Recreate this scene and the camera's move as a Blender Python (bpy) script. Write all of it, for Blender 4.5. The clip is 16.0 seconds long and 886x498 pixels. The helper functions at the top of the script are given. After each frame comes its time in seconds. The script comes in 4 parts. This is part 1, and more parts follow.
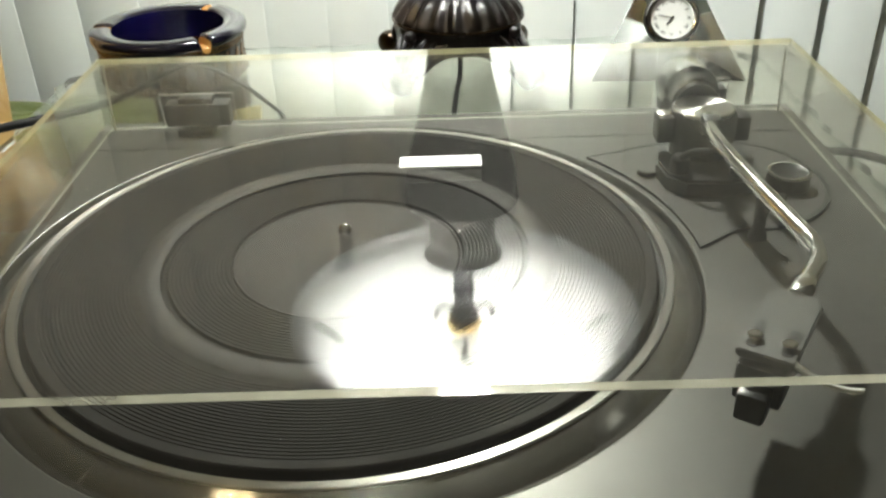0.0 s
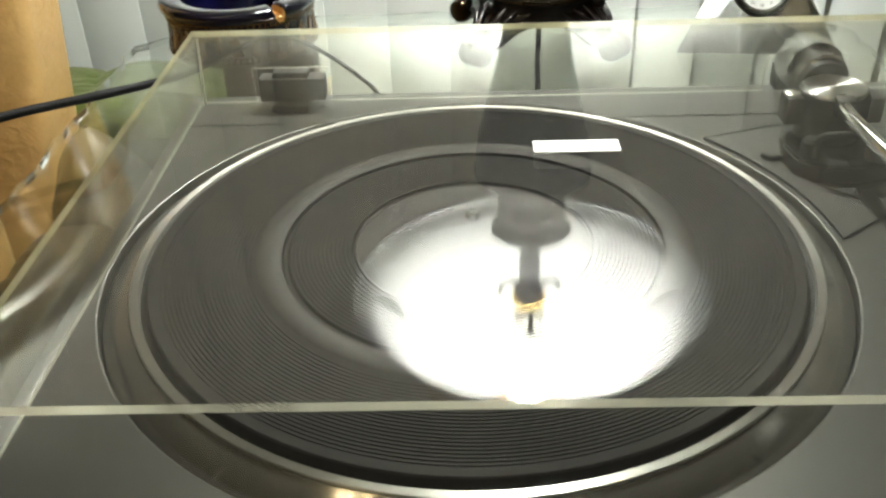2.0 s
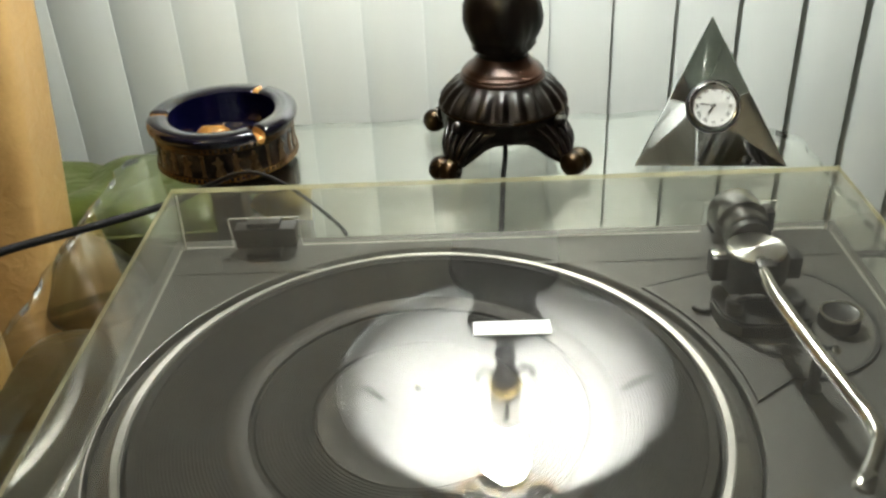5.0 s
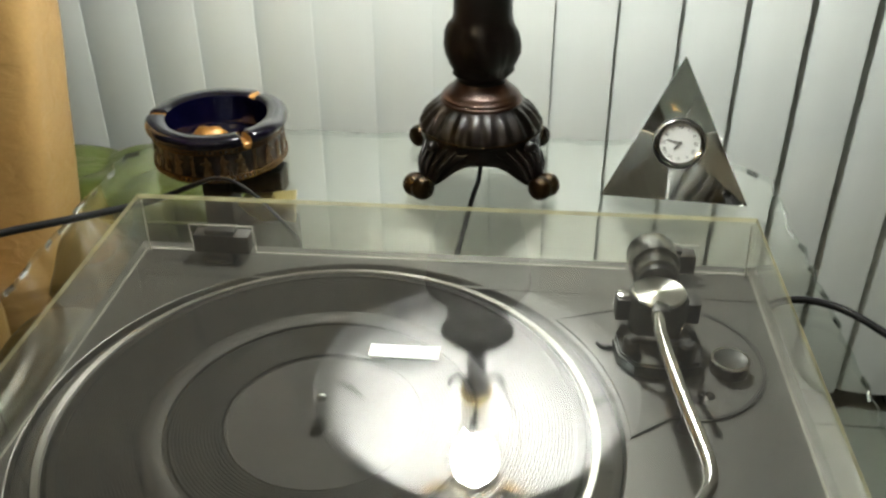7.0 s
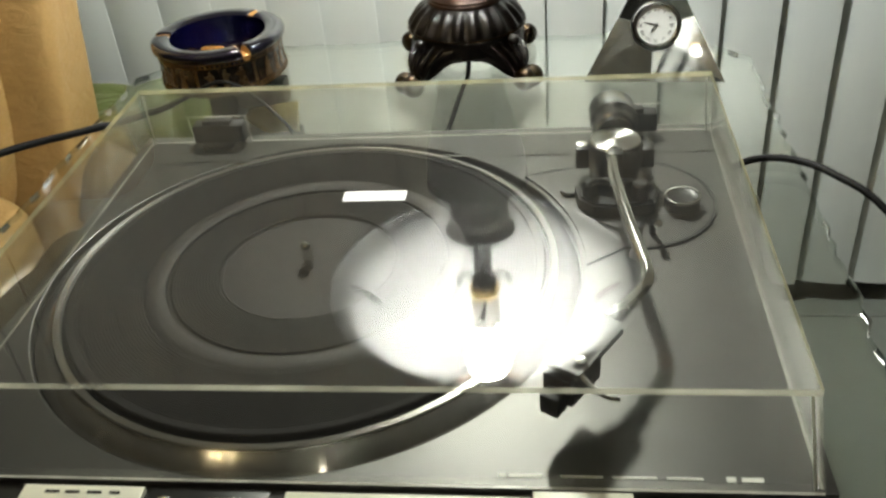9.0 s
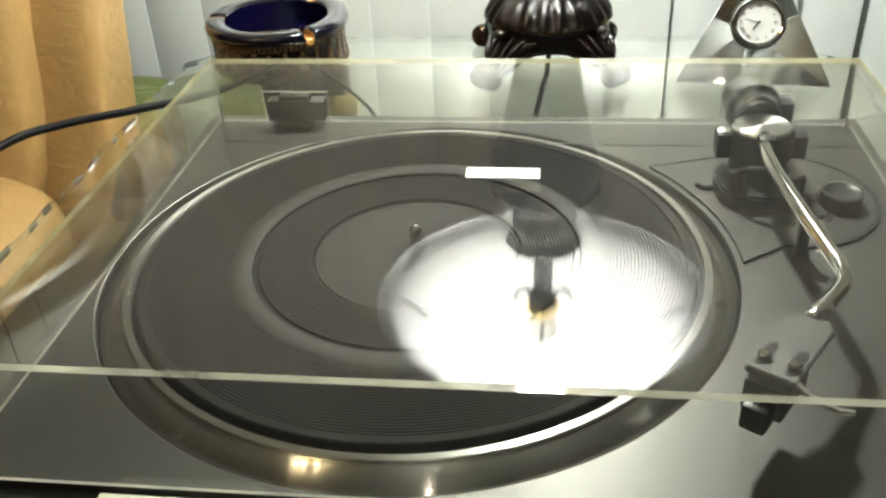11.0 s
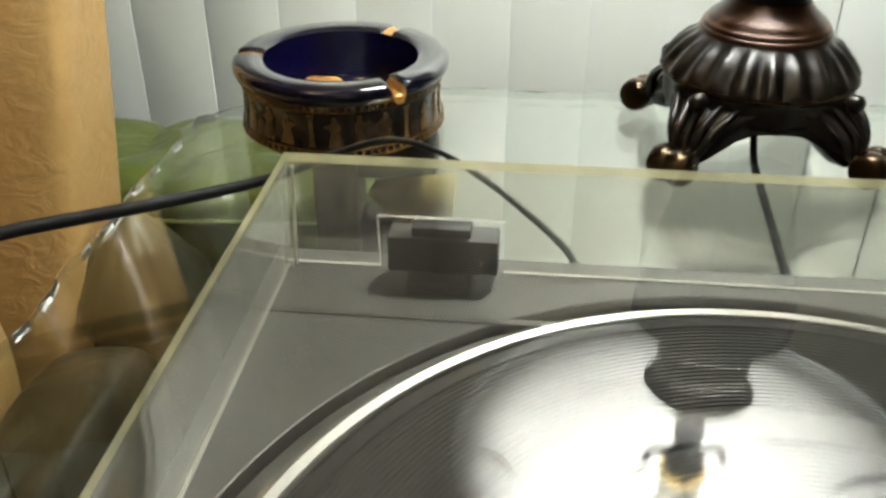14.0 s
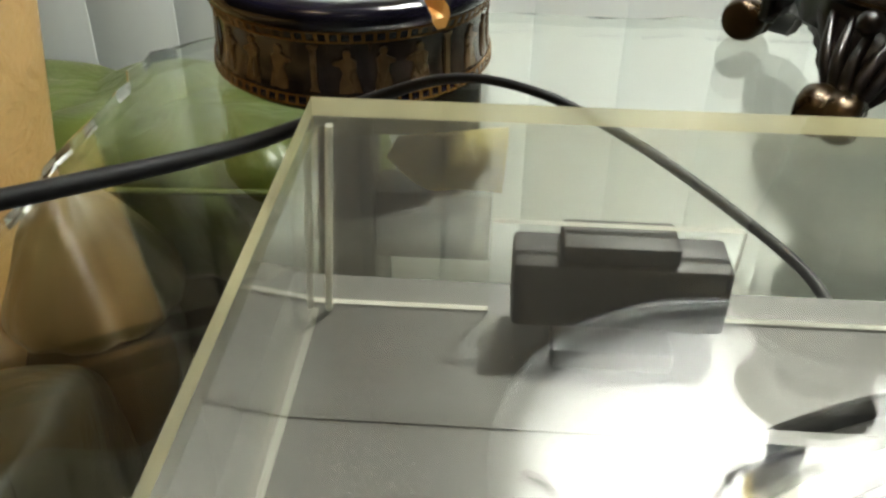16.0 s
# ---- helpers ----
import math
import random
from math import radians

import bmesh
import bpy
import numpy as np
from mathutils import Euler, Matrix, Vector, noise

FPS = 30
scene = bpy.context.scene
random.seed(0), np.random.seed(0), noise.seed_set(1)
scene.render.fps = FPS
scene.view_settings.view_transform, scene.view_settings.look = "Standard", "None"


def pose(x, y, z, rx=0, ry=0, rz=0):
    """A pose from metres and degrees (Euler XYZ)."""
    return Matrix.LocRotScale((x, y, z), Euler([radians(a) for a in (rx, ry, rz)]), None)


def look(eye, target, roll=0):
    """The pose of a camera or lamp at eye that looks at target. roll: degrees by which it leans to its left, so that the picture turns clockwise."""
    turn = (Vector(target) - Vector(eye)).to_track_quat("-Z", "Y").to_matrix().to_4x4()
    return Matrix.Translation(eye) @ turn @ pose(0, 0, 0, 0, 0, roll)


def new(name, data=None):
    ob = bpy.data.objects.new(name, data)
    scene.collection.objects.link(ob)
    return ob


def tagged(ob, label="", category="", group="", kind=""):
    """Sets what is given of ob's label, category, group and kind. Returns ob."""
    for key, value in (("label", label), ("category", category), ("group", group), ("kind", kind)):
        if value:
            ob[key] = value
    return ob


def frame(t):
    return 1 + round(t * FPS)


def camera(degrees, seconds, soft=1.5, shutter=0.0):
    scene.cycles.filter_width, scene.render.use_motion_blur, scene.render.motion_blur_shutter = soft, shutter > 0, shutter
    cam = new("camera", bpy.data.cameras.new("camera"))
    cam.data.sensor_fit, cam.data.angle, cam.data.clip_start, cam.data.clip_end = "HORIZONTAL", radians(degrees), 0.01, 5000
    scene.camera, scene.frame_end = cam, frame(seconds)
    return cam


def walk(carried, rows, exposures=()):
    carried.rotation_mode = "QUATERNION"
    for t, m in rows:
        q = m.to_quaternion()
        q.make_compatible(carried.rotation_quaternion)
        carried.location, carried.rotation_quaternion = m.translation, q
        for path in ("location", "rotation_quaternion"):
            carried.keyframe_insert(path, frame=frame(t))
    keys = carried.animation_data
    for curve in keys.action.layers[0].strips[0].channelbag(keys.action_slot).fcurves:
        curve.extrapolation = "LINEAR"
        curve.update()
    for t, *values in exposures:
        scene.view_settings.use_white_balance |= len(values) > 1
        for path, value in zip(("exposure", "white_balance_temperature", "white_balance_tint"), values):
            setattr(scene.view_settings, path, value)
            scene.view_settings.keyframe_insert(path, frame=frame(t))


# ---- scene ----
cam = camera(52.12, 16.0, soft=2.5, shutter=0.3)
PATH = [
    (0, (0.02996, 0.02448, 0.22578), (0.02304, 0.88455, -0.28435), -1.908),
    (0.5, (0.02001, 0.02663, 0.22838), (0.00517, 0.88509, -0.28429), -2.280),
    (1, (0.00671, 0.03229, 0.22251), (-0.00965, 0.88121, -0.30576), -1.714),
    (1.5, (-0.00388, 0.02886, 0.22422), (-0.02540, 0.88319, -0.29506), -1.479),
    (2, (-0.02057, 0.04575, 0.22736), (-0.04853, 0.88447, -0.31649), -2.092),
    (2.5, (-0.03592, 0.05261, 0.23286), (-0.06388, 0.88861, -0.31515), -1.892),
    (3, (-0.04650, 0.05080, 0.24495), (-0.07880, 0.89253, -0.29399), -1.862),
    (3.5, (-0.05279, 0.06182, 0.24887), (-0.06855, 0.90180, -0.29351), -1.207),
    (4, (-0.06021, 0.08915, 0.25573), (-0.05777, 0.92178, -0.29811), -1.565),
    (4.5, (-0.03065, 0.09410, 0.27535), (-0.04583, 0.92936, -0.27429), -4.056),
    (4.7, (-0.01777, 0.08369, 0.29013), (-0.00515, 0.92269, -0.25385), -2.120),
    (5, (0.00741, 0.04647, 0.30886), (-0.02071, 0.90190, -0.20830), -2.841),
    (5.2, (0.03080, 0.03361, 0.30781), (-0.00460, 0.89750, -0.19463), -4.149),
    (7.3, (0.08381, 0.02466, 0.34901), (-0.02580, 0.86715, -0.17844), 1.699),
    (7.5, (0.07924, 0.02561, 0.34659), (-0.06698, 0.87352, -0.16298), 1.820),
    (8, (0.08644, 0.01803, 0.33828), (-0.05252, 0.85547, -0.19029), -1.158),
    (8.2, (0.09015, 0.00438, 0.34107), (-0.05933, 0.83371, -0.19732), -2.781),
    (8.5, (0.10421, -0.01387, 0.32920), (0.00333, 0.80297, -0.23878), -1.628),
    (8.8, (0.12455, -0.03450, 0.32629), (0.00585, 0.77909, -0.24290), -4.229),
    (9, (0.13226, -0.04644, 0.31998), (0.00819, 0.76989, -0.24412), -5.502),
    (9.5, (0.13791, -0.05459, 0.28538), (-0.01669, 0.73396, -0.30985), -6.462),
    (9.7, (0.12577, -0.04774, 0.29788), (-0.05268, 0.74013, -0.29155), -7.347),
    (11.8, (0.04076, 0.01902, 0.24454), (-0.04889, 0.87093, -0.27142), -1.097),
    (12, (0.04025, 0.02696, 0.24384), (-0.05771, 0.86368, -0.29496), -1.626),
    (12.5, (0.02419, 0.04601, 0.23052), (-0.06603, 0.87646, -0.31922), -0.454),
    (13, (-0.00523, 0.09101, 0.23919), (-0.12091, 0.93633, -0.28239), -2.087),
    (13.3, (-0.03063, 0.13922, 0.24011), (-0.12765, 0.98923, -0.27763), -2.292),
    (13.5, (-0.04306, 0.18116, 0.22527), (-0.16422, 1.03031, -0.28878), -2.063),
    (13.8, (-0.08002, 0.25434, 0.20761), (-0.18497, 1.10495, -0.30759), -2.000),
    (14, (-0.09781, 0.28063, 0.18269), (-0.18270, 1.13369, -0.33218), 0.177),
    (14.5, (-0.11911, 0.33415, 0.15460), (-0.20123, 1.17859, -0.37473), -1.293),
    (15, (-0.13354, 0.37032, 0.13546), (-0.20377, 1.20997, -0.40312), -0.330),
    (15.5, (-0.14286, 0.39843, 0.12721), (-0.20598, 1.22292, -0.43514), -0.165),
    (16, (-0.15040, 0.42250, 0.11372), (-0.20088, 1.24845, -0.44776), 0.700),
]
walk(cam, [(t, look(eye, target, roll)) for t, eye, target, roll in PATH],
     exposures=[(0.0, 1.10), (3.0, 1.02), (5.0, 0.70), (7.5, 0.53), (8.3, 0.52), (9.5, 0.86), (9.7, 1.00), (12.0, 1.10), (12.6, 1.08), (13.5, 0.78), (15.0, 0.82), (16.0, 0.78)])

# ---- light -------------------------------------------------------------
# z = 0 is the top of the record player; the glass table top lies at -0.062, the floor at -0.66
GLASS, FLOOR, CEIL = -0.062, -0.66, 1.75
LAMP = (0.050, 0.842)
world = bpy.data.worlds.new("world")
world.use_nodes = True
world.node_tree.nodes["Background"].inputs[0].default_value = (0.5, 0.6, 0.55, 1)
world.node_tree.nodes["Background"].inputs[1].default_value = 0.003
scene.world = world
BULB_STRENGTH = 560.0
CEILING_LAMP_STRENGTH = 260.0


# ---- materials ---------------------------------------------------------
def nodes_of(name):
    m = bpy.data.materials.new(name)
    m.use_nodes = True
    t = m.node_tree
    return m, t, t.nodes, t.links, t.nodes["Principled BSDF"], t.nodes["Material Output"]


def surface(name, color, rough=0.5, metal=0.0, grain=60.0, spread=0.15, bump=0.05, stretch=(1, 1, 1), coat=0.0, wear=6.0, spec=0.5):
    """A plain surface with grain at two scales, in metres."""
    m, t, n, l, b, out = nodes_of(name)
    tc, mp = n.new("ShaderNodeTexCoord"), n.new("ShaderNodeMapping")
    mp.inputs["Scale"].default_value = stretch
    l.new(tc.outputs["Object"], mp.inputs["Vector"])
    fine, broad = n.new("ShaderNodeTexNoise"), n.new("ShaderNodeTexNoise")
    fine.inputs["Scale"].default_value, fine.inputs["Detail"].default_value = grain, 5
    broad.inputs["Scale"].default_value, broad.inputs["Detail"].default_value = wear, 3
    l.new(mp.outputs[0], fine.inputs["Vector"])
    l.new(tc.outputs["Object"], broad.inputs["Vector"])
    add = n.new("ShaderNodeMath")
    add.operation = "ADD"
    l.new(fine.outputs["Fac"], add.inputs[0])
    l.new(broad.outputs["Fac"], add.inputs[1])
    ramp = n.new("ShaderNodeMapRange")
    ramp.inputs["From Min"].default_value, ramp.inputs["From Max"].default_value = 0.6, 1.4
    ramp.inputs["To Min"].default_value, ramp.inputs["To Max"].default_value = 1 - spread, 1 + spread
    l.new(add.outputs[0], ramp.inputs["Value"])
    mul = n.new("ShaderNodeVectorMath")
    mul.operation = "SCALE"
    mul.inputs[0].default_value = color[:3]
    l.new(ramp.outputs[0], mul.inputs["Scale"])
    l.new(mul.outputs[0], b.inputs["Base Color"])
    rr = n.new("ShaderNodeMapRange")
    rr.inputs["To Min"].default_value, rr.inputs["To Max"].default_value = max(0.01, rough * 0.8), min(1, rough * 1.2)
    l.new(broad.outputs["Fac"], rr.inputs["Value"])
    l.new(rr.outputs[0], b.inputs["Roughness"])
    b.inputs["Metallic"].default_value = metal
    b.inputs["Specular IOR Level"].default_value = spec
    b.inputs["Coat Weight"].default_value = coat
    b.inputs["Coat Roughness"].default_value = 0.08
    if bump:
        bp = n.new("ShaderNodeBump")
        bp.inputs["Strength"].default_value, bp.inputs["Distance"].default_value = bump, 0.001
        l.new(fine.outputs["Fac"], bp.inputs["Height"])
        l.new(bp.outputs[0], b.inputs["Normal"])
    return m


def clear(name, tint, base=0.045, rough=0.0, power=5.0, dust=0.0):
    """A pane: what passes through, and a gloss that grows towards grazing view."""
    m, t, n, l, b, out = nodes_of(name)
    n.remove(b)
    tr, gl, mix = n.new("ShaderNodeBsdfTransparent"), n.new("ShaderNodeBsdfGlossy"), n.new("ShaderNodeMixShader")
    tr.inputs[0].default_value, gl.inputs[0].default_value = (*tint, 1), (1, 1, 1, 1)
    gl.inputs["Roughness"].default_value = rough
    lw, pw, ma = n.new("ShaderNodeLayerWeight"), n.new("ShaderNodeMath"), n.new("ShaderNodeMath")
    lw.inputs["Blend"].default_value = 0.5
    pw.operation, ma.operation = "POWER", "MULTIPLY_ADD"
    pw.inputs[1].default_value = power
    ma.inputs[1].default_value, ma.inputs[2].default_value = 1 - base, base
    l.new(lw.outputs["Facing"], pw.inputs[0])
    l.new(pw.outputs[0], ma.inputs[0])
    l.new(ma.outputs[0], mix.inputs[0])
    l.new(tr.outputs[0], mix.inputs[1])
    l.new(gl.outputs[0], mix.inputs[2])
    if dust:
        di, tl, half, veil, no, mr, tc = (n.new("ShaderNode" + k) for k in ("BsdfDiffuse", "BsdfTranslucent", "MixShader", "MixShader", "TexNoise", "MapRange", "TexCoord"))
        no.inputs["Scale"].default_value, no.inputs["Detail"].default_value = 9, 6
        mr.inputs["To Min"].default_value, mr.inputs["To Max"].default_value = dust * 0.4, dust * 1.6
        half.inputs[0].default_value = 0.5
        l.new(tc.outputs["Object"], no.inputs["Vector"])
        l.new(no.outputs["Fac"], mr.inputs["Value"])
        l.new(di.outputs[0], half.inputs[1])
        l.new(tl.outputs[0], half.inputs[2])
        l.new(mr.outputs[0], veil.inputs[0])
        l.new(mix.outputs[0], veil.inputs[1])
        l.new(half.outputs[0], veil.inputs[2])
        l.new(veil.outputs[0], out.inputs[0])
    else:
        l.new(mix.outputs[0], out.inputs[0])
    return m


def glow_edge(name, color, passing=0.45, clearness=0.0):
    """The cut edge of acrylic or glass: cloudy, tinted, lit from inside the sheet."""
    m, t, n, l, b, out = nodes_of(name)
    n.remove(b)
    di, tl, gl = n.new("ShaderNodeBsdfDiffuse"), n.new("ShaderNodeBsdfTranslucent"), n.new("ShaderNodeBsdfGlossy")
    no = n.new("ShaderNodeTexNoise")
    no.inputs["Scale"].default_value = 40
    tc = n.new("ShaderNodeTexCoord")
    l.new(tc.outputs["Object"], no.inputs["Vector"])
    mr = n.new("ShaderNodeMapRange")
    mr.inputs["To Min"].default_value, mr.inputs["To Max"].default_value = 0.45, 1.3
    l.new(no.outputs["Fac"], mr.inputs["Value"])
    sc = n.new("ShaderNodeVectorMath")
    sc.operation = "SCALE"
    sc.inputs[0].default_value = color
    l.new(mr.outputs[0], sc.inputs["Scale"])
    l.new(sc.outputs[0], di.inputs[0])
    l.new(sc.outputs[0], tl.inputs[0])
    gl.inputs["Roughness"].default_value = 0.15
    a, c = n.new("ShaderNodeMixShader"), n.new("ShaderNodeMixShader")
    a.inputs[0].default_value, c.inputs[0].default_value = passing, 0.12
    l.new(di.outputs[0], a.inputs[1])
    l.new(tl.outputs[0], a.inputs[2])
    l.new(a.outputs[0], c.inputs[1])
    l.new(gl.outputs[0], c.inputs[2])
    tr, see, patch, pr = (n.new("ShaderNode" + k) for k in ("BsdfTransparent", "MixShader", "TexNoise", "MapRange"))
    tr.inputs[0].default_value = (0.93, 0.92, 0.84, 1)
    patch.inputs["Scale"].default_value, patch.inputs["Detail"].default_value = 22, 3
    l.new(tc.outputs["Object"], patch.inputs["Vector"])
    pr.inputs["From Min"].default_value, pr.inputs["From Max"].default_value = 0.35, 0.65
    pr.inputs["To Min"].default_value, pr.inputs["To Max"].default_value = clearness * 0.4, min(1, clearness * 1.6)
    l.new(patch.outputs["Fac"], pr.inputs["Value"])
    l.new(pr.outputs[0], see.inputs[0])
    l.new(c.outputs[0], see.inputs[1])
    l.new(tr.outputs[0], see.inputs[2])
    l.new(see.outputs[0], out.inputs[0])
    return m


def cloth(name, color, passing, sheen=0.0):
    """Thin lampshade fabric or liner that lets light through."""
    m, t, n, l, b, out = nodes_of(name)
    n.remove(b)
    di, tl, mix, no = n.new("ShaderNodeBsdfDiffuse"), n.new("ShaderNodeBsdfTranslucent"), n.new("ShaderNodeMixShader"), n.new("ShaderNodeTexNoise")
    no.inputs["Scale"].default_value = 300
    tc, hs = n.new("ShaderNodeTexCoord"), n.new("ShaderNodeMapRange")
    l.new(tc.outputs["Object"], no.inputs["Vector"])
    hs.inputs["To Min"].default_value, hs.inputs["To Max"].default_value = 0.85, 1.05
    l.new(no.outputs["Fac"], hs.inputs["Value"])
    sc = n.new("ShaderNodeVectorMath")
    sc.operation = "SCALE"
    sc.inputs[0].default_value = color
    l.new(hs.outputs[0], sc.inputs["Scale"])
    l.new(sc.outputs[0], di.inputs[0])
    l.new(sc.outputs[0], tl.inputs[0])
    mix.inputs[0].default_value = passing
    l.new(di.outputs[0], mix.inputs[1])
    l.new(tl.outputs[0], mix.inputs[2])
    if sheen:
        gl, top = n.new("ShaderNodeBsdfGlossy"), n.new("ShaderNodeMixShader")
        gl.inputs["Roughness"].default_value, top.inputs[0].default_value = 0.42, sheen
        l.new(mix.outputs[0], top.inputs[1])
        l.new(gl.outputs[0], top.inputs[2])
        mix = top
    l.new(mix.outputs[0], out.inputs[0])
    return m


def lit(name, color, strength):
    m, t, n, l, b, out = nodes_of(name)
    b.inputs["Base Color"].default_value = (*color, 1)
    b.inputs["Emission Color"].default_value = (*color, 1)
    b.inputs["Emission Strength"].default_value = strength
    return m


def frieze(name):
    """Gilt figures and columns on dark glaze, on the upright side of the ashtray."""
    m, t, n, l, b, out = nodes_of(name)
    tc, sep = n.new("ShaderNodeTexCoord"), n.new("ShaderNodeSeparateXYZ")
    l.new(tc.outputs["Object"], sep.inputs[0])
    at = n.new("ShaderNodeMath")
    at.operation = "ARCTAN2"
    l.new(sep.outputs["Y"], at.inputs[0])
    l.new(sep.outputs["X"], at.inputs[1])
    comb = n.new("ShaderNodeCombineXYZ")
    l.new(at.outputs[0], comb.inputs["X"])
    l.new(sep.outputs["Z"], comb.inputs["Y"])
    mp = n.new("ShaderNodeMapping")
    mp.inputs["Scale"].default_value = (11.5, 26, 1)
    l.new(comb.outputs[0], mp.inputs["Vector"])
    no = n.new("ShaderNodeTexNoise")
    no.inputs["Scale"].default_value, no.inputs["Detail"].default_value, no.inputs["Distortion"].default_value = 1.25, 2.0, 0.3
    l.new(mp.outputs[0], no.inputs["Vector"])
    ramp = n.new("ShaderNodeValToRGB")
    ramp.color_ramp.elements[0].position, ramp.color_ramp.elements[0].color = 0.42, (0.012, 0.007, 0.006, 1)
    ramp.color_ramp.elements[1].position, ramp.color_ramp.elements[1].color = 0.66, (0.060, 0.034, 0.016, 1)
    l.new(no.outputs["Fac"], ramp.inputs[0])
    l.new(ramp.outputs[0], b.inputs["Base Color"])
    b.inputs["Roughness"].default_value = 0.22
    b.inputs["Metallic"].default_value = 0.35
    b.inputs["Coat Weight"].default_value = 0.6
    b.inputs["Coat Roughness"].default_value = 0.05
    return m


def leather(name, color, rough=0.38, crease=0.35, grain=0.25, size=14):
    m = surface(name, color, rough, 0, 220, 0.10, grain, coat=0.12, wear=9)
    t = m.node_tree
    b = t.nodes["Principled BSDF"]
    no, bp, tc = t.nodes.new("ShaderNodeTexNoise"), t.nodes.new("ShaderNodeBump"), t.nodes.new("ShaderNodeTexCoord")
    mp = t.nodes.new("ShaderNodeMapping")
    mp.inputs["Scale"].default_value = (1, 1, 0.7 if size < 20 else 1.8)
    no.inputs["Scale"].default_value, no.inputs["Detail"].default_value, no.inputs["Distortion"].default_value = size, 4, 1.2
    bp.inputs["Strength"].default_value, bp.inputs["Distance"].default_value = crease, 0.012
    t.links.new(tc.outputs["Object"], mp.inputs["Vector"])
    t.links.new(mp.outputs[0], no.inputs["Vector"])
    t.links.new(no.outputs["Fac"], bp.inputs["Height"])
    old = [k for k in t.links if k.to_socket == b.inputs["Normal"]]
    if old:
        t.links.new(old[0].from_socket, bp.inputs["Normal"])
    t.links.new(bp.outputs[0], b.inputs["Normal"])
    return m


def crystal(name, tint):
    """Solid cut glass."""
    m, t, n, l, b, out = nodes_of(name)
    b.inputs["Base Color"].default_value = (*tint, 1)
    b.inputs["Transmission Weight"].default_value = 1.0
    b.inputs["IOR"].default_value = 1.52
    no, mr, tc = n.new("ShaderNodeTexNoise"), n.new("ShaderNodeMapRange"), n.new("ShaderNodeTexCoord")
    no.inputs["Scale"].default_value = 60
    mr.inputs["To Min"].default_value, mr.inputs["To Max"].default_value = 0.0, 0.06
    l.new(tc.outputs["Object"], no.inputs["Vector"])
    l.new(no.outputs["Fac"], mr.inputs["Value"])
    l.new(mr.outputs[0], b.inputs["Roughness"])
    return m


def turned(name, color, rough, amount, metal=1.0):
    """Metal turned on a lathe: its highlights stretch out from the axis."""
    m = surface(name, color, rough, metal, 160, 0.05, 0.0)
    t = m.node_tree
    b, tg = t.nodes["Principled BSDF"], t.nodes.new("ShaderNodeTangent")
    tg.direction_type, tg.axis = "RADIAL", "Z"
    b.inputs["Anisotropic"].default_value, b.inputs["Anisotropic Rotation"].default_value = amount, 0.25
    t.links.new(tg.outputs[0], b.inputs["Tangent"])
    return m


M_PLINTH = surface("plinth_paint", (0.088, 0.086, 0.082), 0.43, 0.65, 500, 0.025, 0.0, (1, 14, 1))
M_PLATE = surface("arm_plate_paint", (0.090, 0.087, 0.084), 0.40, 0.5, 500, 0.05, 0.005)
M_BLACK = surface("black_plastic", (0.012, 0.012, 0.013), 0.38, 0, 200, 0.2, 0.05)
M_HINGE = surface("worn_black_hinge", (0.013, 0.011, 0.010), 0.55, 0, 200, 0.2, 0.05)
M_GROOVE = surface("groove_shadow_gap", (0.008, 0.008, 0.008), 0.7, 0, 100, 0.1, 0)
M_SEAM = surface("deck_seam", (0.066, 0.064, 0.061), 0.40, 0.65, 100, 0.1, 0)
M_LEDGE = surface("ledge_metal", (0.030, 0.030, 0.029), 0.45, 0.4, 300, 0.06, 0.02, (1, 10, 1))
M_CASE = surface("black_case_vinyl", (0.004, 0.004, 0.004), 0.8, 0, 300, 0.2, 0.1, spec=0.2)
M_SHELL = surface("satin_shell", (0.105, 0.105, 0.102), 0.50, 0.7, 260, 0.06, 0.03)
M_SILVER = surface("brushed_aluminium", (0.62, 0.61, 0.58), 0.26, 1.0, 260, 0.06, 0.03, (1, 10, 10))
M_RIM = turned("turned_platter_rim", (0.36, 0.35, 0.33), 0.15, 1.0, 0.75)
M_LIP = turned("platter_lip", (0.34, 0.33, 0.315), 0.30, 0.9, 0.85)
M_CAP = turned("turned_cap", (0.86, 0.86, 0.84), 0.28, 0.9)
M_CHROME = surface("polished_chrome", (0.80, 0.80, 0.79), 0.07, 1.0, 90, 0.05, 0.0)
M_CRYSTAL = crystal("clear_crystal", (0.95, 0.96, 0.94))
M_STEEL = surface("turned_steel", (0.84, 0.84, 0.82), 0.22, 1.0, 300, 0.08, 0.02)
M_WEIGHT = surface("dull_weight_steel", (0.30, 0.30, 0.29), 0.20, 1.0, 300, 0.08, 0.02)
# one rubber: ribs coloured darker for groove shade, smooth centre and band lighter
M_MAT = surface("rubber_mat_groove_shade", (0.020, 0.0183, 0.0173), 0.72, 0, 400, 0.08, 0.01, spec=0.15)
M_LABEL = surface("smooth_mat_centre", (0.044, 0.0400, 0.0382), 0.62, 0, 400, 0.06, 0.0, spec=0.15)
M_BAND = surface("smooth_rubber_band", (0.046, 0.0420, 0.0402), 0.62, 0, 400, 0.06, 0.0, spec=0.2)
M_KEY = surface("cream_key_plastic", (0.78, 0.77, 0.66), 0.4, 0, 80, 0.05, 0.02)
M_STICK = surface("white_sticker_paper", (0.86, 0.86, 0.84), 0.5, 0, 120, 0.04, 0.02)
M_ACRYL = clear("clear_acrylic", (0.965, 0.965, 0.945), 0.060, dust=0.010)
M_ACEDGE = glow_edge("acrylic_edge", (0.80, 0.74, 0.44), 0.5, 0.32)
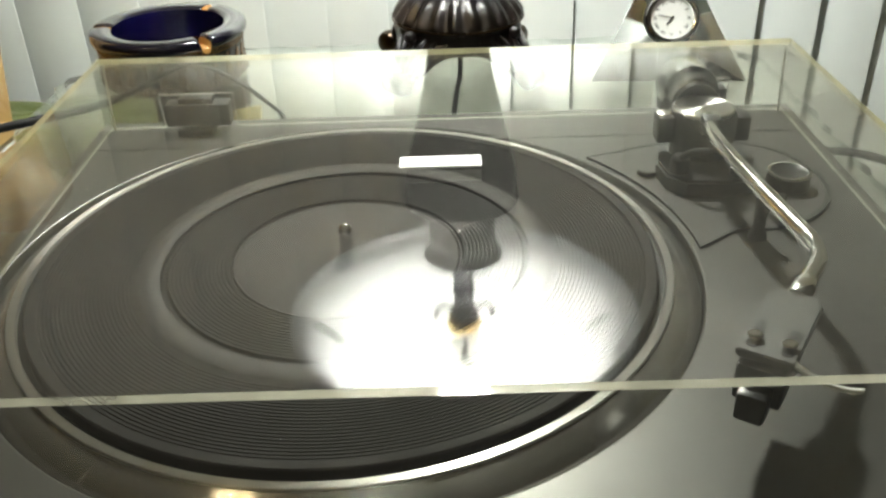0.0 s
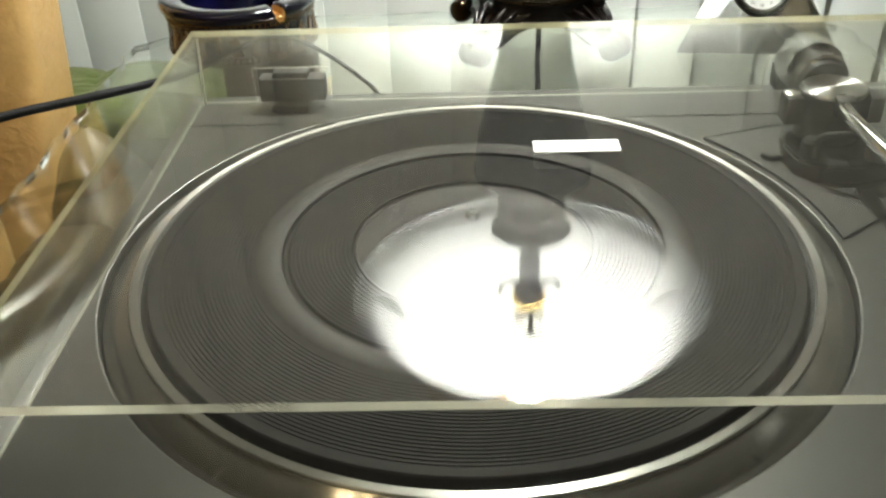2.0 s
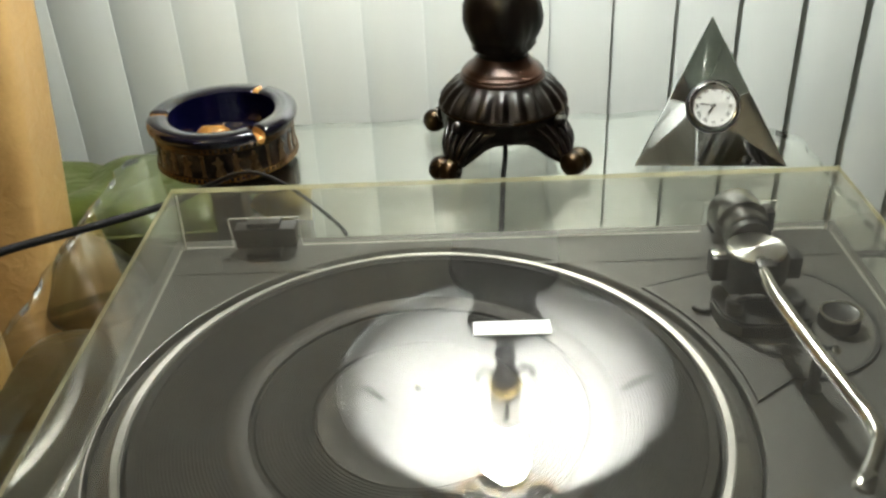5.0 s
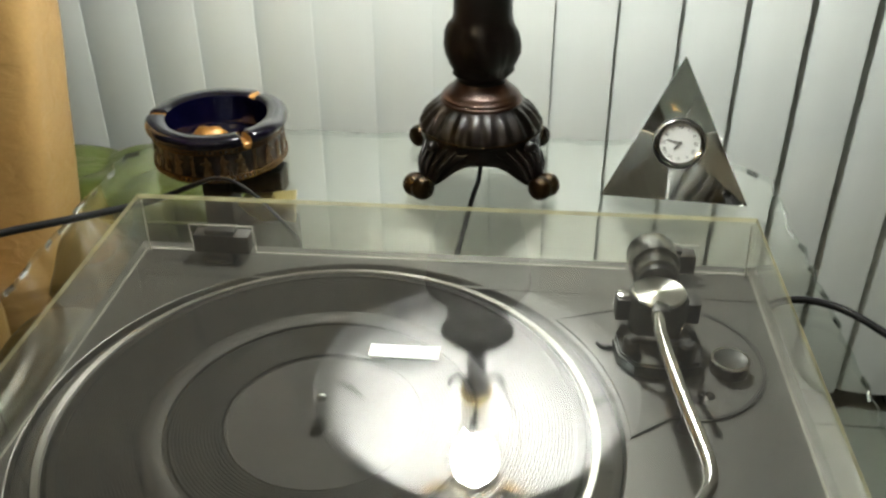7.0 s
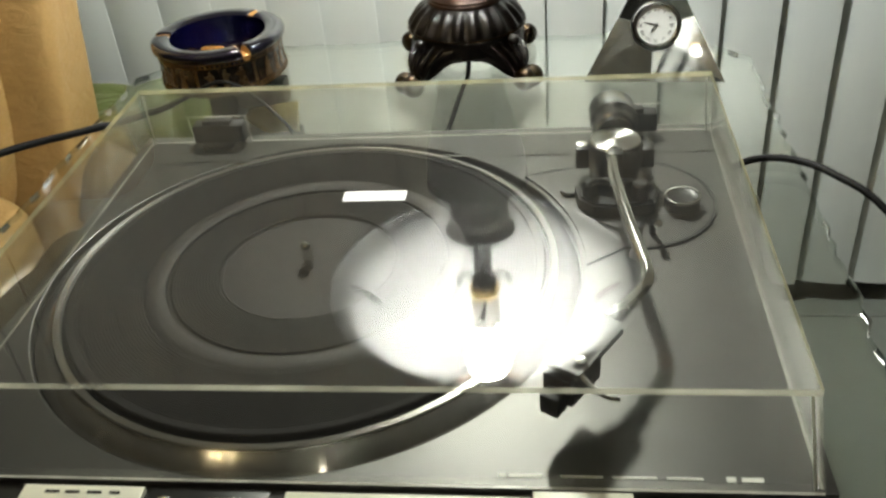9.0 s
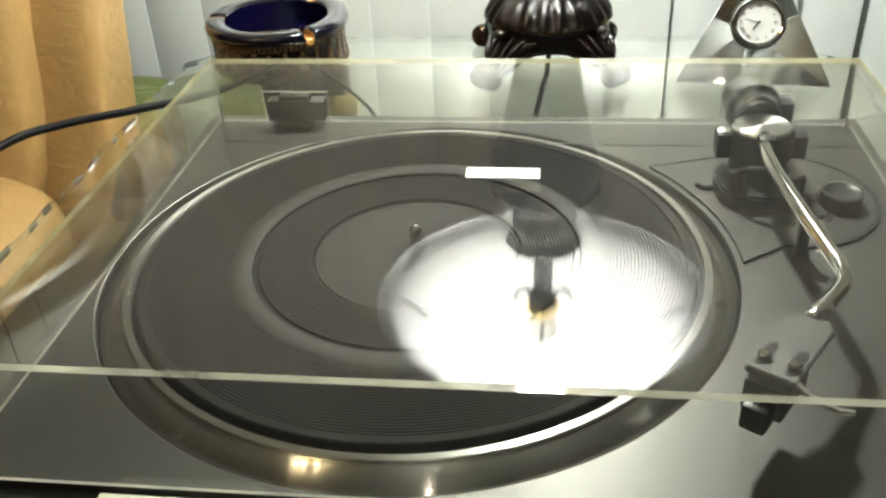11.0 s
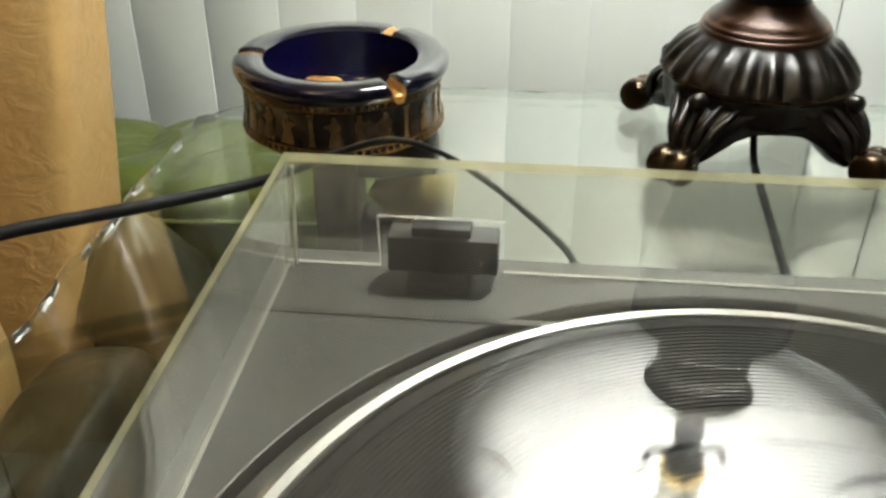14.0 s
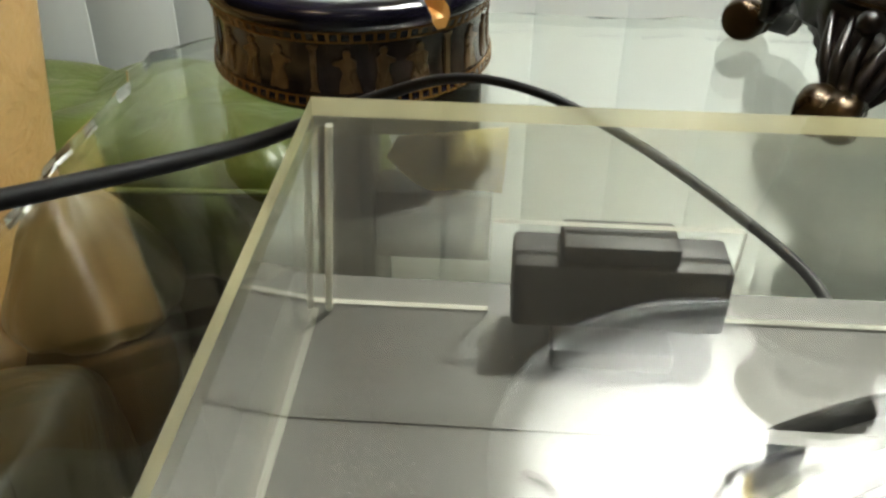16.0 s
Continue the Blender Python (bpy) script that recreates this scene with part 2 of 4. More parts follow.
M_ACFRONT = glow_edge("acrylic_front_edge", (0.68, 0.66, 0.52), 0.5, 0.40)
M_ACWALL = clear("clear_acrylic_wall", (0.965, 0.965, 0.940), 0.040, dust=0.006)
M_ACLINE = glow_edge("acrylic_lower_edge", (0.80, 0.80, 0.72), 0.5)
M_GLASS = clear("table_glass", (0.950, 0.965, 0.938), 0.080)
M_GLEDGE = clear("chipped_glass_edge", (0.10, 0.13, 0.11), 0.42, 0.05, 3.0)
M_GLRIM = clear("clear_glass_edge", (0.80, 0.84, 0.81), 0.06, 0.02, 4.0)
M_BLIND = surface("white_vinyl_slat", (0.77, 0.80, 0.765), 0.5, 0, 40, 0.03, 0.03, (1, 1, 0.05))
M_WALL = surface("painted_wall", (0.14, 0.135, 0.12), 0.8, 0, 120, 0.05, 0.05)
M_CEIL = surface("white_ceiling", (0.32, 0.32, 0.30), 0.85, 0, 120, 0.05, 0.05)
M_FLOOR = surface("pale_floor_tile", (0.26, 0.28, 0.25), 0.35, 0, 60, 0.08, 0.03)
M_BASE = surface("baseboard_paint", (0.03, 0.03, 0.03), 0.5, 0, 60, 0.05, 0.03)
M_LEGWOOD = surface("dark_leg_wood", (0.030, 0.022, 0.015), 0.45, 0, 40, 0.25, 0.1, (6, 6, 0.6))
M_BRACKET = surface("gilt_bracket", (0.66, 0.52, 0.20), 0.40, 0.3, 80, 0.15, 0.03, wear=40)
M_BRONZE = surface("dark_bronze_resin", (0.011, 0.0068, 0.0053), 0.36, 0.2, 55, 0.5, 0.25, coat=0.08, wear=20)
M_POLISHED = surface("polished_dark_bronze", (0.055, 0.050, 0.046), 0.20, 0.6, 55, 0.3, 0.05, coat=0.2)
M_COPPER = surface("rubbed_copper_band", (0.055, 0.021, 0.009), 0.36, 0.3, 55, 0.4, 0.15, wear=30)
M_GILT = surface("rubbed_gold_toe", (0.040, 0.022, 0.007), 0.28, 0.6, 60, 0.45, 0.15, wear=40)
M_BRASS = surface("aged_brass", (0.62, 0.45, 0.18), 0.25, 1.0, 90, 0.15, 0.03)
M_LAMPMETAL = surface("grey_lamp_tube", (0.05, 0.05, 0.055), 0.4, 0.6, 90, 0.1, 0.02)
M_COBALT = surface("cobalt_glaze", (0.0014, 0.0014, 0.012), 0.10, 0, 60, 0.35, 0.05, coat=0.7, wear=25)
M_NAVYRIM = surface("dark_rim_glaze", (0.0040, 0.0034, 0.009), 0.14, 0, 90, 0.5, 0.10, coat=0.7, wear=45)
M_FRIEZE = frieze("gilt_frieze_glaze")
M_GILTFIG = surface("worn_gilt", (0.13, 0.075, 0.028), 0.28, 0.4, 220, 0.5, 0.05, wear=70, coat=0.4)
M_GOLD = surface("gold_trim", (0.26, 0.135, 0.035), 0.25, 0.7, 160, 0.3, 0.1, wear=60)
M_ORANGE = surface("amber_notch_glaze", (0.34, 0.165, 0.038), 0.3, 0.2, 120, 0.3, 0.1, wear=60)
M_DIAL = surface("white_dial", (0.66, 0.67, 0.64), 0.5, 0, 200, 0.03, 0)
M_INK = surface("black_ink", (0.015, 0.015, 0.015), 0.5, 0, 100, 0.1, 0)
M_PRINT = surface("pale_printing", (0.72, 0.72, 0.68), 0.5, 0, 100, 0.1, 0)
M_TAN = leather("tan_leather", (0.36, 0.218, 0.078), 0.40, 0.22, 0.2, 30)
M_GREEN = leather("olive_green_leather", (0.080, 0.100, 0.018), 0.34, 0.55)
M_DARKHIDE = leather("dark_brown_leather", (0.020, 0.015, 0.009), 0.5)
M_OLIVE = leather("olive_tan_leather", (0.042, 0.037, 0.008), 0.45, 0.3)
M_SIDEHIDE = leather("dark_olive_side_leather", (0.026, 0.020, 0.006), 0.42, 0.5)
M_UNDER = leather("worn_base_leather", (0.075, 0.058, 0.020), 0.5, 0.2)
M_CORD = surface("black_rubber_cord", (0.005, 0.005, 0.0055), 0.55, 0, 200, 0.2, 0.1, spec=0.3)
M_SLEEVE = surface("pale_sleeve", (0.75, 0.73, 0.68), 0.5, 0, 100, 0.05, 0.02)
M_SHADE = cloth("shade_fabric", (0.56, 0.42, 0.30), 0.36)
M_LINER = cloth("shade_liner", (0.62, 0.62, 0.61), 0.36, 0.30)
# same cloth as the liner, coloured dark for the shade in its folds
M_FOLD = cloth("shaded_liner_fold", (0.10, 0.10, 0.098), 0.30)
M_BULB = lit("lit_bulb", (0.97, 1.0, 0.94), BULB_STRENGTH)
M_CEILBULB = lit("lit_ceiling_bulb", (1.0, 0.80, 0.48), CEILING_LAMP_STRENGTH)
M_SPOTBULB = lit("lit_spot_bulb", (1.0, 0.93, 0.80), CEILING_LAMP_STRENGTH)
M_RECEIVER = surface("dark_receiver_metal", (0.018, 0.018, 0.019), 0.35, 0.4, 300, 0.1, 0.03)


# ---- mesh helpers ------------------------------------------------------
def finish(bm, mats, smooth):
    me = bpy.data.meshes.new("mesh")
    bmesh.ops.recalc_face_normals(bm, faces=bm.faces)
    bm.to_mesh(me)
    bm.free()
    for m in mats if isinstance(mats, (list, tuple)) else [mats]:
        me.materials.append(m)
    if smooth:
        me.polygons.foreach_set("use_smooth", [True] * len(me.polygons))
        me.set_sharp_from_angle(angle=radians(smooth))
    return me


def part(name, bm, material, parent, label="", smooth=35):
    ob = new(name, finish(bm, material, smooth))
    ob.parent = parent
    if label:
        tagged(ob, label)
    return ob


def thing(name, label, category, group="", at=(0, 0, 0), turn=0):
    ob = new(name)
    ob.empty_display_size = 0.02
    ob.matrix_basis = pose(*at, 0, 0, turn)
    return tagged(ob, label, category, group)


def solid(name, bm, material, label, category, group="", kind="", smooth=35):
    return tagged(new(name, finish(bm, material, smooth)), label, category, group, kind)


def box(x0, x1, y0, y1, z0, z1, bevel=0.0, seg=2):
    bm = bmesh.new()
    bmesh.ops.create_cube(bm, size=1)
    for v in bm.verts:
        v.co = Vector(((x0 + x1) / 2 + v.co.x * (x1 - x0), (y0 + y1) / 2 + v.co.y * (y1 - y0), (z0 + z1) / 2 + v.co.z * (z1 - z0)))
    if bevel:
        bmesh.ops.bevel(bm, geom=bm.edges[:], offset=bevel, segments=seg, affect="EDGES", profile=0.5)
    return bm


def lathe(profile, seg=96, centre=(0, 0), wave=None, closed=False):
    """Turns (radius, z) round an upright axis. wave(angle, radius, z) may shift the radius."""
    bm = bmesh.new()
    rings = []
    for r, z in profile:
        if r < 1e-6:
            rings.append([bm.verts.new((centre[0], centre[1], z))])
            continue
        ring = []
        for k in range(seg):
            a = 2 * math.pi * k / seg
            rr = r + (wave(a, r, z) if wave else 0)
            ring.append(bm.verts.new((centre[0] + rr * math.cos(a), centre[1] + rr * math.sin(a), z)))
        rings.append(ring)
    pairs = list(zip(rings, rings[1:])) + ([(rings[-1], rings[0])] if closed else [])
    for a, b in pairs:
        for k in range(seg):
            j = (k + 1) % seg
            if len(a) == 1 and len(b) > 1:
                bm.faces.new((a[0], b[k], b[j]))
            elif len(b) == 1 and len(a) > 1:
                bm.faces.new((a[k], a[j], b[0]))
            elif len(a) > 1:
                bm.faces.new((a[k], a[j], b[j], b[k]))
    return bm


def tube(points, radius, seg=12, steps=10, taper=None, bm=None, closed_ends=True):
    """A round bar along a smooth curve through the points."""
    pts = [Vector(p) for p in points]
    path = []
    for i in range(len(pts) - 1):
        p0, p1, p2, p3 = pts[max(i - 1, 0)], pts[i], pts[i + 1], pts[min(i + 2, len(pts) - 1)]
        for s in range(steps):
            u = s / steps
            path.append(0.5 * (2 * p1 + (p2 - p0) * u + (2 * p0 - 5 * p1 + 4 * p2 - p3) * u * u + (3 * p1 - p0 - 3 * p2 + p3) * u ** 3))
    path.append(pts[-1])
    bm = bm or bmesh.new()
    side, rings = None, []
    for i, p in enumerate(path):
        d = (path[min(i + 1, len(path) - 1)] - path[max(i - 1, 0)]).normalized()
        if side is None:
            side = d.orthogonal().normalized()
        side = (side - d * side.dot(d)).normalized()
        up = d.cross(side)
        r = radius * (taper(i / (len(path) - 1)) if taper else 1)
        rings.append([bm.verts.new(p + (side * math.cos(a) + up * math.sin(a)) * r) for a in (2 * math.pi * k / seg for k in range(seg))])
    for a, b in zip(rings, rings[1:]):
        for k in range(seg):
            bm.faces.new((a[k], a[(k + 1) % seg], b[(k + 1) % seg], b[k]))
    if closed_ends:
        bm.faces.new(rings[0][::-1])
        bm.faces.new(rings[-1])
    return bm


def prism(outline, z0, z1, bevel=0.0):
    """An upright prism over a flat outline."""
    bm = bmesh.new()
    lo = [bm.verts.new((x, y, z0)) for x, y in outline]
    hi = [bm.verts.new((x, y, z1)) for x, y in outline]
    bm.faces.new(lo[::-1])
    bm.faces.new(hi)
    for k in range(len(lo)):
        j = (k + 1) % len(lo)
        bm.faces.new((lo[k], lo[j], hi[j], hi[k]))
    if bevel:
        bmesh.ops.bevel(bm, geom=[e for e in bm.edges if all(v.co.z > (z0 + z1) / 2 for v in e.verts)], offset=bevel, segments=2, affect="EDGES")
    return bm


def moved(bm, m):
    bmesh.ops.transform(bm, matrix=m, verts=bm.verts)
    return bm


def slab(corners, inward, cut_edges=True):
    """A sheet: an outline in space, thickened along a vector; slot 0 its two broad faces, slot 1 its cut edges."""
    bm = bmesh.new()
    a = [bm.verts.new(Vector(c)) for c in corners]
    b = [bm.verts.new(Vector(c) + Vector(inward)) for c in corners]
    bm.faces.new(a)
    bm.faces.new(b[::-1])
    for k in range(len(a)):
        j = (k + 1) % len(a)
        bm.faces.new((a[k], b[k], b[j], a[j])).material_index = 1
    return bm


def pillow(x0, x1, y0, y1, z0, z1, n=22, power=3.2, dent=0.0, seed=0.0, crease=0.0):
    """A stuffed, rounded block with soft dents and creases."""
    bm = bmesh.new()
    bmesh.ops.create_cube(bm, size=2)
    bmesh.ops.subdivide_edges(bm, edges=bm.edges[:], cuts=n, use_grid_fill=True)
    c, h = Vector(((x0 + x1) / 2, (y0 + y1) / 2, (z0 + z1) / 2)), Vector(((x1 - x0) / 2, (y1 - y0) / 2, (z1 - z0) / 2))
    for v in bm.verts:
        p = v.co
        s = (abs(p.x) ** power + abs(p.y) ** power + abs(p.z) ** power) ** (1 / power)
        q = Vector((p.x / s * h.x, p.y / s * h.y, p.z / s * h.z)) + c
        k = noise.noise(q * 5 + Vector((seed, 0, 0))) * dent
        k += (abs(noise.noise(Vector((q.x * 11, q.y * 11, q.z * 9 + q.x * 7 + seed)))) ** 0.6 - 0.5) * crease
        v.co = q + (q - c).normalized() * k
    return bm


# ---- room --------------------------------------------------------------
def wall(name, *b):
    return solid(name, box(*b), M_WALL, "plain pale painted wall of the room", "wall", kind="structure", smooth=0)


X0, X1, Y0, Y1 = -2.2, 2.0, -2.4, 1.32
wall("wall_north", X0, X1, Y1, Y1 + 0.12, FLOOR, CEIL)
wall("wall_south", X0, X1, Y0 - 0.12, Y0, FLOOR, CEIL)
wall("wall_west", X0 - 0.12, X0, Y0 - 0.12, Y1 + 0.12, FLOOR, CEIL)
wall("wall_east", X1, X1 + 0.12, Y0 - 0.12, Y1 + 0.12, FLOOR, CEIL)
solid("ceiling", box(X0 - 0.12, X1 + 0.12, Y0 - 0.12, Y1 + 0.12, CEIL, CEIL + 0.1), M_CEIL, "plain white ceiling of the room", "ceiling", kind="structure", smooth=0)
floor = solid("floor", box(X0 - 0.12, X1 + 0.12, Y0 - 0.12, Y1 + 0.12, FLOOR - 0.1, FLOOR - 0.004), M_GROOVE, "pale grey-green tiled floor with thin dark joints", "floor", kind="structure", smooth=0)
solid("baseboard", box(X0, X1, Y1 - 0.014, Y1, FLOOR, FLOOR + 0.09, 0.003), M_BASE, "dark baseboard along the wall behind the blinds", "baseboard", kind="structure")

# vertical blinds: each slat a curved strip, left edge forward
blinds = thing("vertical_blinds", "white vinyl vertical blinds, nearly closed", "blinds", at=(0, 1.20, 0))


def slat_mesh():
    bm = bmesh.new()
    cols, rows = 8, 6
    z0, z1 = -0.615, 1.60
    grid = [[None] * (rows + 1) for _ in range(cols + 1)]
    back = [[None] * (rows + 1) for _ in range(cols + 1)]
    for i in range(cols + 1):
        u = i / cols * 2 - 1
        for j in range(rows + 1):
            z = z0 + (z1 - z0) * j / rows
            y = 0.0045 * (u * u - 0.4)
            grid[i][j] = bm.verts.new((u * 0.0455, y, z))
            back[i][j] = bm.verts.new((u * 0.0455, y + 0.0011, z))
    for i in range(cols):
        for j in range(rows):
            bm.faces.new((grid[i][j], grid[i + 1][j], grid[i + 1][j + 1], grid[i][j + 1]))
            bm.faces.new((back[i][j], back[i][j + 1], back[i + 1][j + 1], back[i + 1][j]))
    for j in range(rows):
        bm.faces.new((grid[0][j], grid[0][j + 1], back[0][j + 1], back[0][j]))
        bm.faces.new((grid[cols][j], back[cols][j], back[cols][j + 1], grid[cols][j + 1]))
    return finish(bm, M_BLIND, 50)


slat_data = slat_mesh()
rnd = random.Random(4)
for k in range(-16, 19):
    s = new("slat", slat_data)
    s.parent = blinds
    s.matrix_basis = pose(0.1550 + 0.0803 * k, 0, 0, rnd.uniform(-0.15, 0.15), rnd.uniform(-0.15, 0.15), -10.5 + rnd.uniform(-3, 3))
rail = part("headrail", box(-1.3, 1.65, -0.02, 0.02, 1.60, 1.64, 0.002), M_BLIND, blinds)

# ---- glass table -------------------------------------------------------
table = thing("glass_table", "clear glass table top with a chipped, wavy edge", "table")


def chipped_outline():
    pts, r = [], random.Random(11)
    x0, x1, y0, y1, c = -0.326, 0.330, 0.13, 0.922, 0.075
    corners = [(x0 + c, y0), (x1 - c, y0), (x1, y0 + c), (x1, y1 - c), (x1 - c, y1), (x0 + c, y1), (x0, y1 - c), (x0, y0 + c)]
    for k in range(8):
        a, b = Vector(corners[k]), Vector(corners[(k + 1) % 8])
        n = max(3, int((b - a).length / 0.012))
        side = Vector(((b - a).y, -(b - a).x)).normalized()
        for i in range(n):
            pts.append(a.lerp(b, i / n) + side * (r.uniform(-0.0024, 0.0024) + 0.0014 * math.sin(i * 0.9 + k)))
    return pts


outline = chipped_outline()
bm = bmesh.new()
inner = [p * 0.9955 + Vector((0.0, 0.525)) * 0.0045 for p in outline]
top_in = [bm.verts.new((p.x, p.y, GLASS)) for p in inner]
rr = random.Random(3)
top_out = [bm.verts.new((p.x, p.y, GLASS - rr.uniform(0.0003, 0.0026))) for p in outline]
low_out = [bm.verts.new((p.x, p.y, GLASS - 0.006 + rr.uniform(0, 0.0015))) for p in outline]
low_in = [bm.verts.new((p.x, p.y, GLASS - 0.006)) for p in inner]
bm.faces.new(top_in)
bm.faces.new(low_in[::-1])
chipped = [rr.random() < 0.62 for _ in outline]
for ra, rb in ((top_in, top_out), (top_out, low_out), (low_out, low_in)):
    for k in range(len(ra)):
        j = (k + 1) % len(ra)
        bm.faces.new((ra[k], rb[k], rb[j], ra[j])).material_index = 1 if chipped[k] and (ra is top_in or (abs(outline[k].x) > 0.31 and k % 3)) else 2
part("glass_top", bm, [M_GLASS, M_GLEDGE, M_GLRIM], table, smooth=0)
for k, (px, py) in enumerate(((-0.15, 0.27), (0.20, 0.27), (-0.15, 0.52), (0.20, 0.52))):
    part("leg", box(px - 0.02, px + 0.02, py - 0.02, py + 0.02, FLOOR, GLASS - 0.007, 0.002), M_CASE, table)
corner = part("corner_leg", box(-0.243, -0.212, 0.828, 0.862, FLOOR, GLASS - 0.0072, 0.003), M_LEGWOOD, table, "dark brown corner leg")
part("corner_rail", box(-0.2118, -0.158, 0.832, 0.858, -0.097, GLASS - 0.0072, 0.002), M_LEGWOOD, table, "dark brown rail under the glass")
part("corner_rail", box(-0.2118, -0.150, 0.832, 0.858, -0.172, -0.130, 0.002), M_LEGWOOD, table)
bracket, rows = bmesh.new(), []
for i in range(13):
    q = i / 12
    lo = Vector((-0.203 + 0.058 * q, 0.818 + 0.010 * math.sin(q * 3.1), -0.102 - 0.028 * math.sin(min(1.0, q * 2.2) * 1.57) + 0.010 * q))
    hi = Vector((-0.199 + 0.056 * q, 0.828, -0.097 + 0.008 * q))
    rows.append([bracket.verts.new(lo.lerp(hi, j / 4) - Vector((0, 0.006 * math.sin(math.pi * j / 4), 0))) for j in range(5)] + [bracket.verts.new(hi + Vector((0, 0.004, 0))), bracket.verts.new(lo + Vector((0, 0.004, 0)))])
for ra, rb in zip(rows, rows[1:]):
    for j in range(7):
        bracket.faces.new((ra[j], rb[j], rb[(j + 1) % 7], ra[(j + 1) % 7]))
bracket.faces.new(rows[0][::-1])
bracket.faces.new(rows[-1])
part("bracket", bracket, M_BRACKET, table, "curved gilt corner bracket", 60)
part("lower_shelf", box(-0.19, 0.24, 0.235, 0.56, -0.36, -0.345, 0.002), M_CASE, table)
part("back_board", box(-0.19, 0.24, 0.545, 0.555, -0.345, -0.08, 0.001), M_CASE, table)

receiver = thing("receiver", "black receiver with small silver knobs, under the glass table", "receiver", at=(0.02, 0.40, -0.345))
part("case", box(-0.19, 0.19, -0.13, 0.13, 0.006, 0.13, 0.003), M_RECEIVER, receiver)
part("front_panel", box(-0.185, 0.185, -0.137, -0.1305, 0.010, 0.126, 0.002), M_BLACK, receiver)
for k, px in enumerate((-0.15, -0.10, -0.05, 0.12)):
    part("knob", moved(lathe([(0, 0.012), (0.007, 0.012), (0.008, 0.010), (0.008, 0)], 24), pose(px, -0.137, 0.05, 90)), M_SILVER, receiver, "silver knob")
part("display_window", box(-0.02, 0.09, -0.139, -0.1375, 0.07, 0.10, 0.0005), M_RECEIVER, receiver)
for px in (-0.15, 0.15):
    part("foot", lathe([(0, 0), (0.012, 0), (0.012, 0.0058), (0, 0.0058)], 20, (px, -0.08)), M_BLACK, receiver)

# ---- record player -----------------------------------------------------
CX, CY = -0.0185, 0.3945
player = thing("record_player", "grey record player with a ribbed platter, on a glass table", "record player")
PX0, PX1, PY0, PY1 = -0.192, 0.252, 0.2275, 0.578
LEDGE = 0.2040
part("case", box(PX0 + 0.003, PX1 - 0.003, LEDGE + 0.002, PY1 - 0.003, GLASS + 0.012, -0.0243, 0.003), M_CASE, player, "black lower case")
for px in (PX0 + 0.05, PX1 - 0.05):
    for py in (LEDGE + 0.06, PY1 - 0.06):
        part("foot", lathe([(0, GLASS), (0.017, GLASS), (0.019, GLASS + 0.004), (0.018, GLASS + 0.0118), (0, GLASS + 0.0118)], 32, (px, py)), M_BLACK, player)


def deck_mesh():
    """A flat box with a round well for the platter."""
    bm, n = bmesh.new(), 192
    angles = sorted([2 * math.pi * k / n for k in range(n)] + [math.atan2(y - CY, x - CX) % (2 * math.pi) for x in (PX0, PX1) for y in (PY0, PY1)])
    rim, side = [], []
    for a in angles:
        c, d = math.cos(a), math.sin(a)
        far = min(((PX1 - CX) / c if c > 1e-9 else (PX0 - CX) / c if c < -1e-9 else 9), ((PY1 - CY) / d if d > 1e-9 else (PY0 - CY) / d if d < -1e-9 else 9))
        rim.append((CX + 0.1656 * c, CY + 0.1656 * d))
        side.append((CX + far * c, CY + far * d))
    rows = [[bm.verts.new((x, y, z)) for x, y in o] for o, z in ((rim, -0.0080), (rim, -0.0004), ([(CX + (x - CX) * 1.004, CY + (y - CY) * 1.004) for x, y in rim], 0.0), (side, 0.0), (side, -0.0240))]
    for p, q in zip(rows, rows[1:]):
        for i in range(len(p)):
            j = (i + 1) % len(p)
            bm.faces.new((p[i], p[j], q[j], q[i]))
    bm.faces.new(rows[0][::-1]).material_index = 1
    bm.faces.new(rows[-1])
    return bm


deck = part("deck", deck_mesh(), [M_PLINTH, M_GROOVE], player, "satin grey metal deck", 30)
part("rear_groove", box(PX0 + 0.004, PX1 - 0.004, 0.5350, 0.5384, 0.0001, 0.0003), M_PLINTH, deck, "", 0)

# control ledge in front of the cover, with its cream keys
part("case_front", box(PX0 + 0.003, PX1 - 0.003, LEDGE + 0.002, PY0 - 0.0005, -0.0242, -0.0102, 0.001), M_CASE, player)
rail = part("control_ledge", box(PX0 + 0.001, PX1 - 0.001, LEDGE, PY0 - 0.0005, -0.0100, -0.0030, 0.0012), M_LEDGE, player, "dark metal control ledge")
for name, a, b, y0, y1, z, m, lab in (
        ("key", -0.1200, -0.0600, 0.2105, 0.2235, 0.0000, M_KEY, "worn cream key with faded marks"),
        ("key_panel", -0.0575, 0.0000, 0.2085, 0.2250, -0.0022, M_BLACK, "black panel with small switches"),
        ("key", 0.0080, 0.1200, 0.2105, 0.2225, 0.0000, M_KEY, "long cream key"),
        ("key", 0.1208, 0.1645, 0.2160, 0.2235, 0.0030, M_KEY, "raised cream key"),
        ("key_recess", 0.1208, 0.1645, 0.2088, 0.2158, -0.0018, M_BLACK, "black recess before a raised key"),
        ("key", 0.1655, 0.2225, 0.2090, 0.2200, 0.0000, M_KEY, "cream key with a thumb mark")):
    part(name, box(a, b, y0, y1, -0.0040, z, 0.0005), m, rail, lab)
for k in range(2):
    part("switch", box(-0.052 + 0.024 * k, -0.046 + 0.034 * k, 0.2155, 0.2180, -0.0030, 0.0000, 0.0004), M_STEEL, rail, "tiny steel switch")
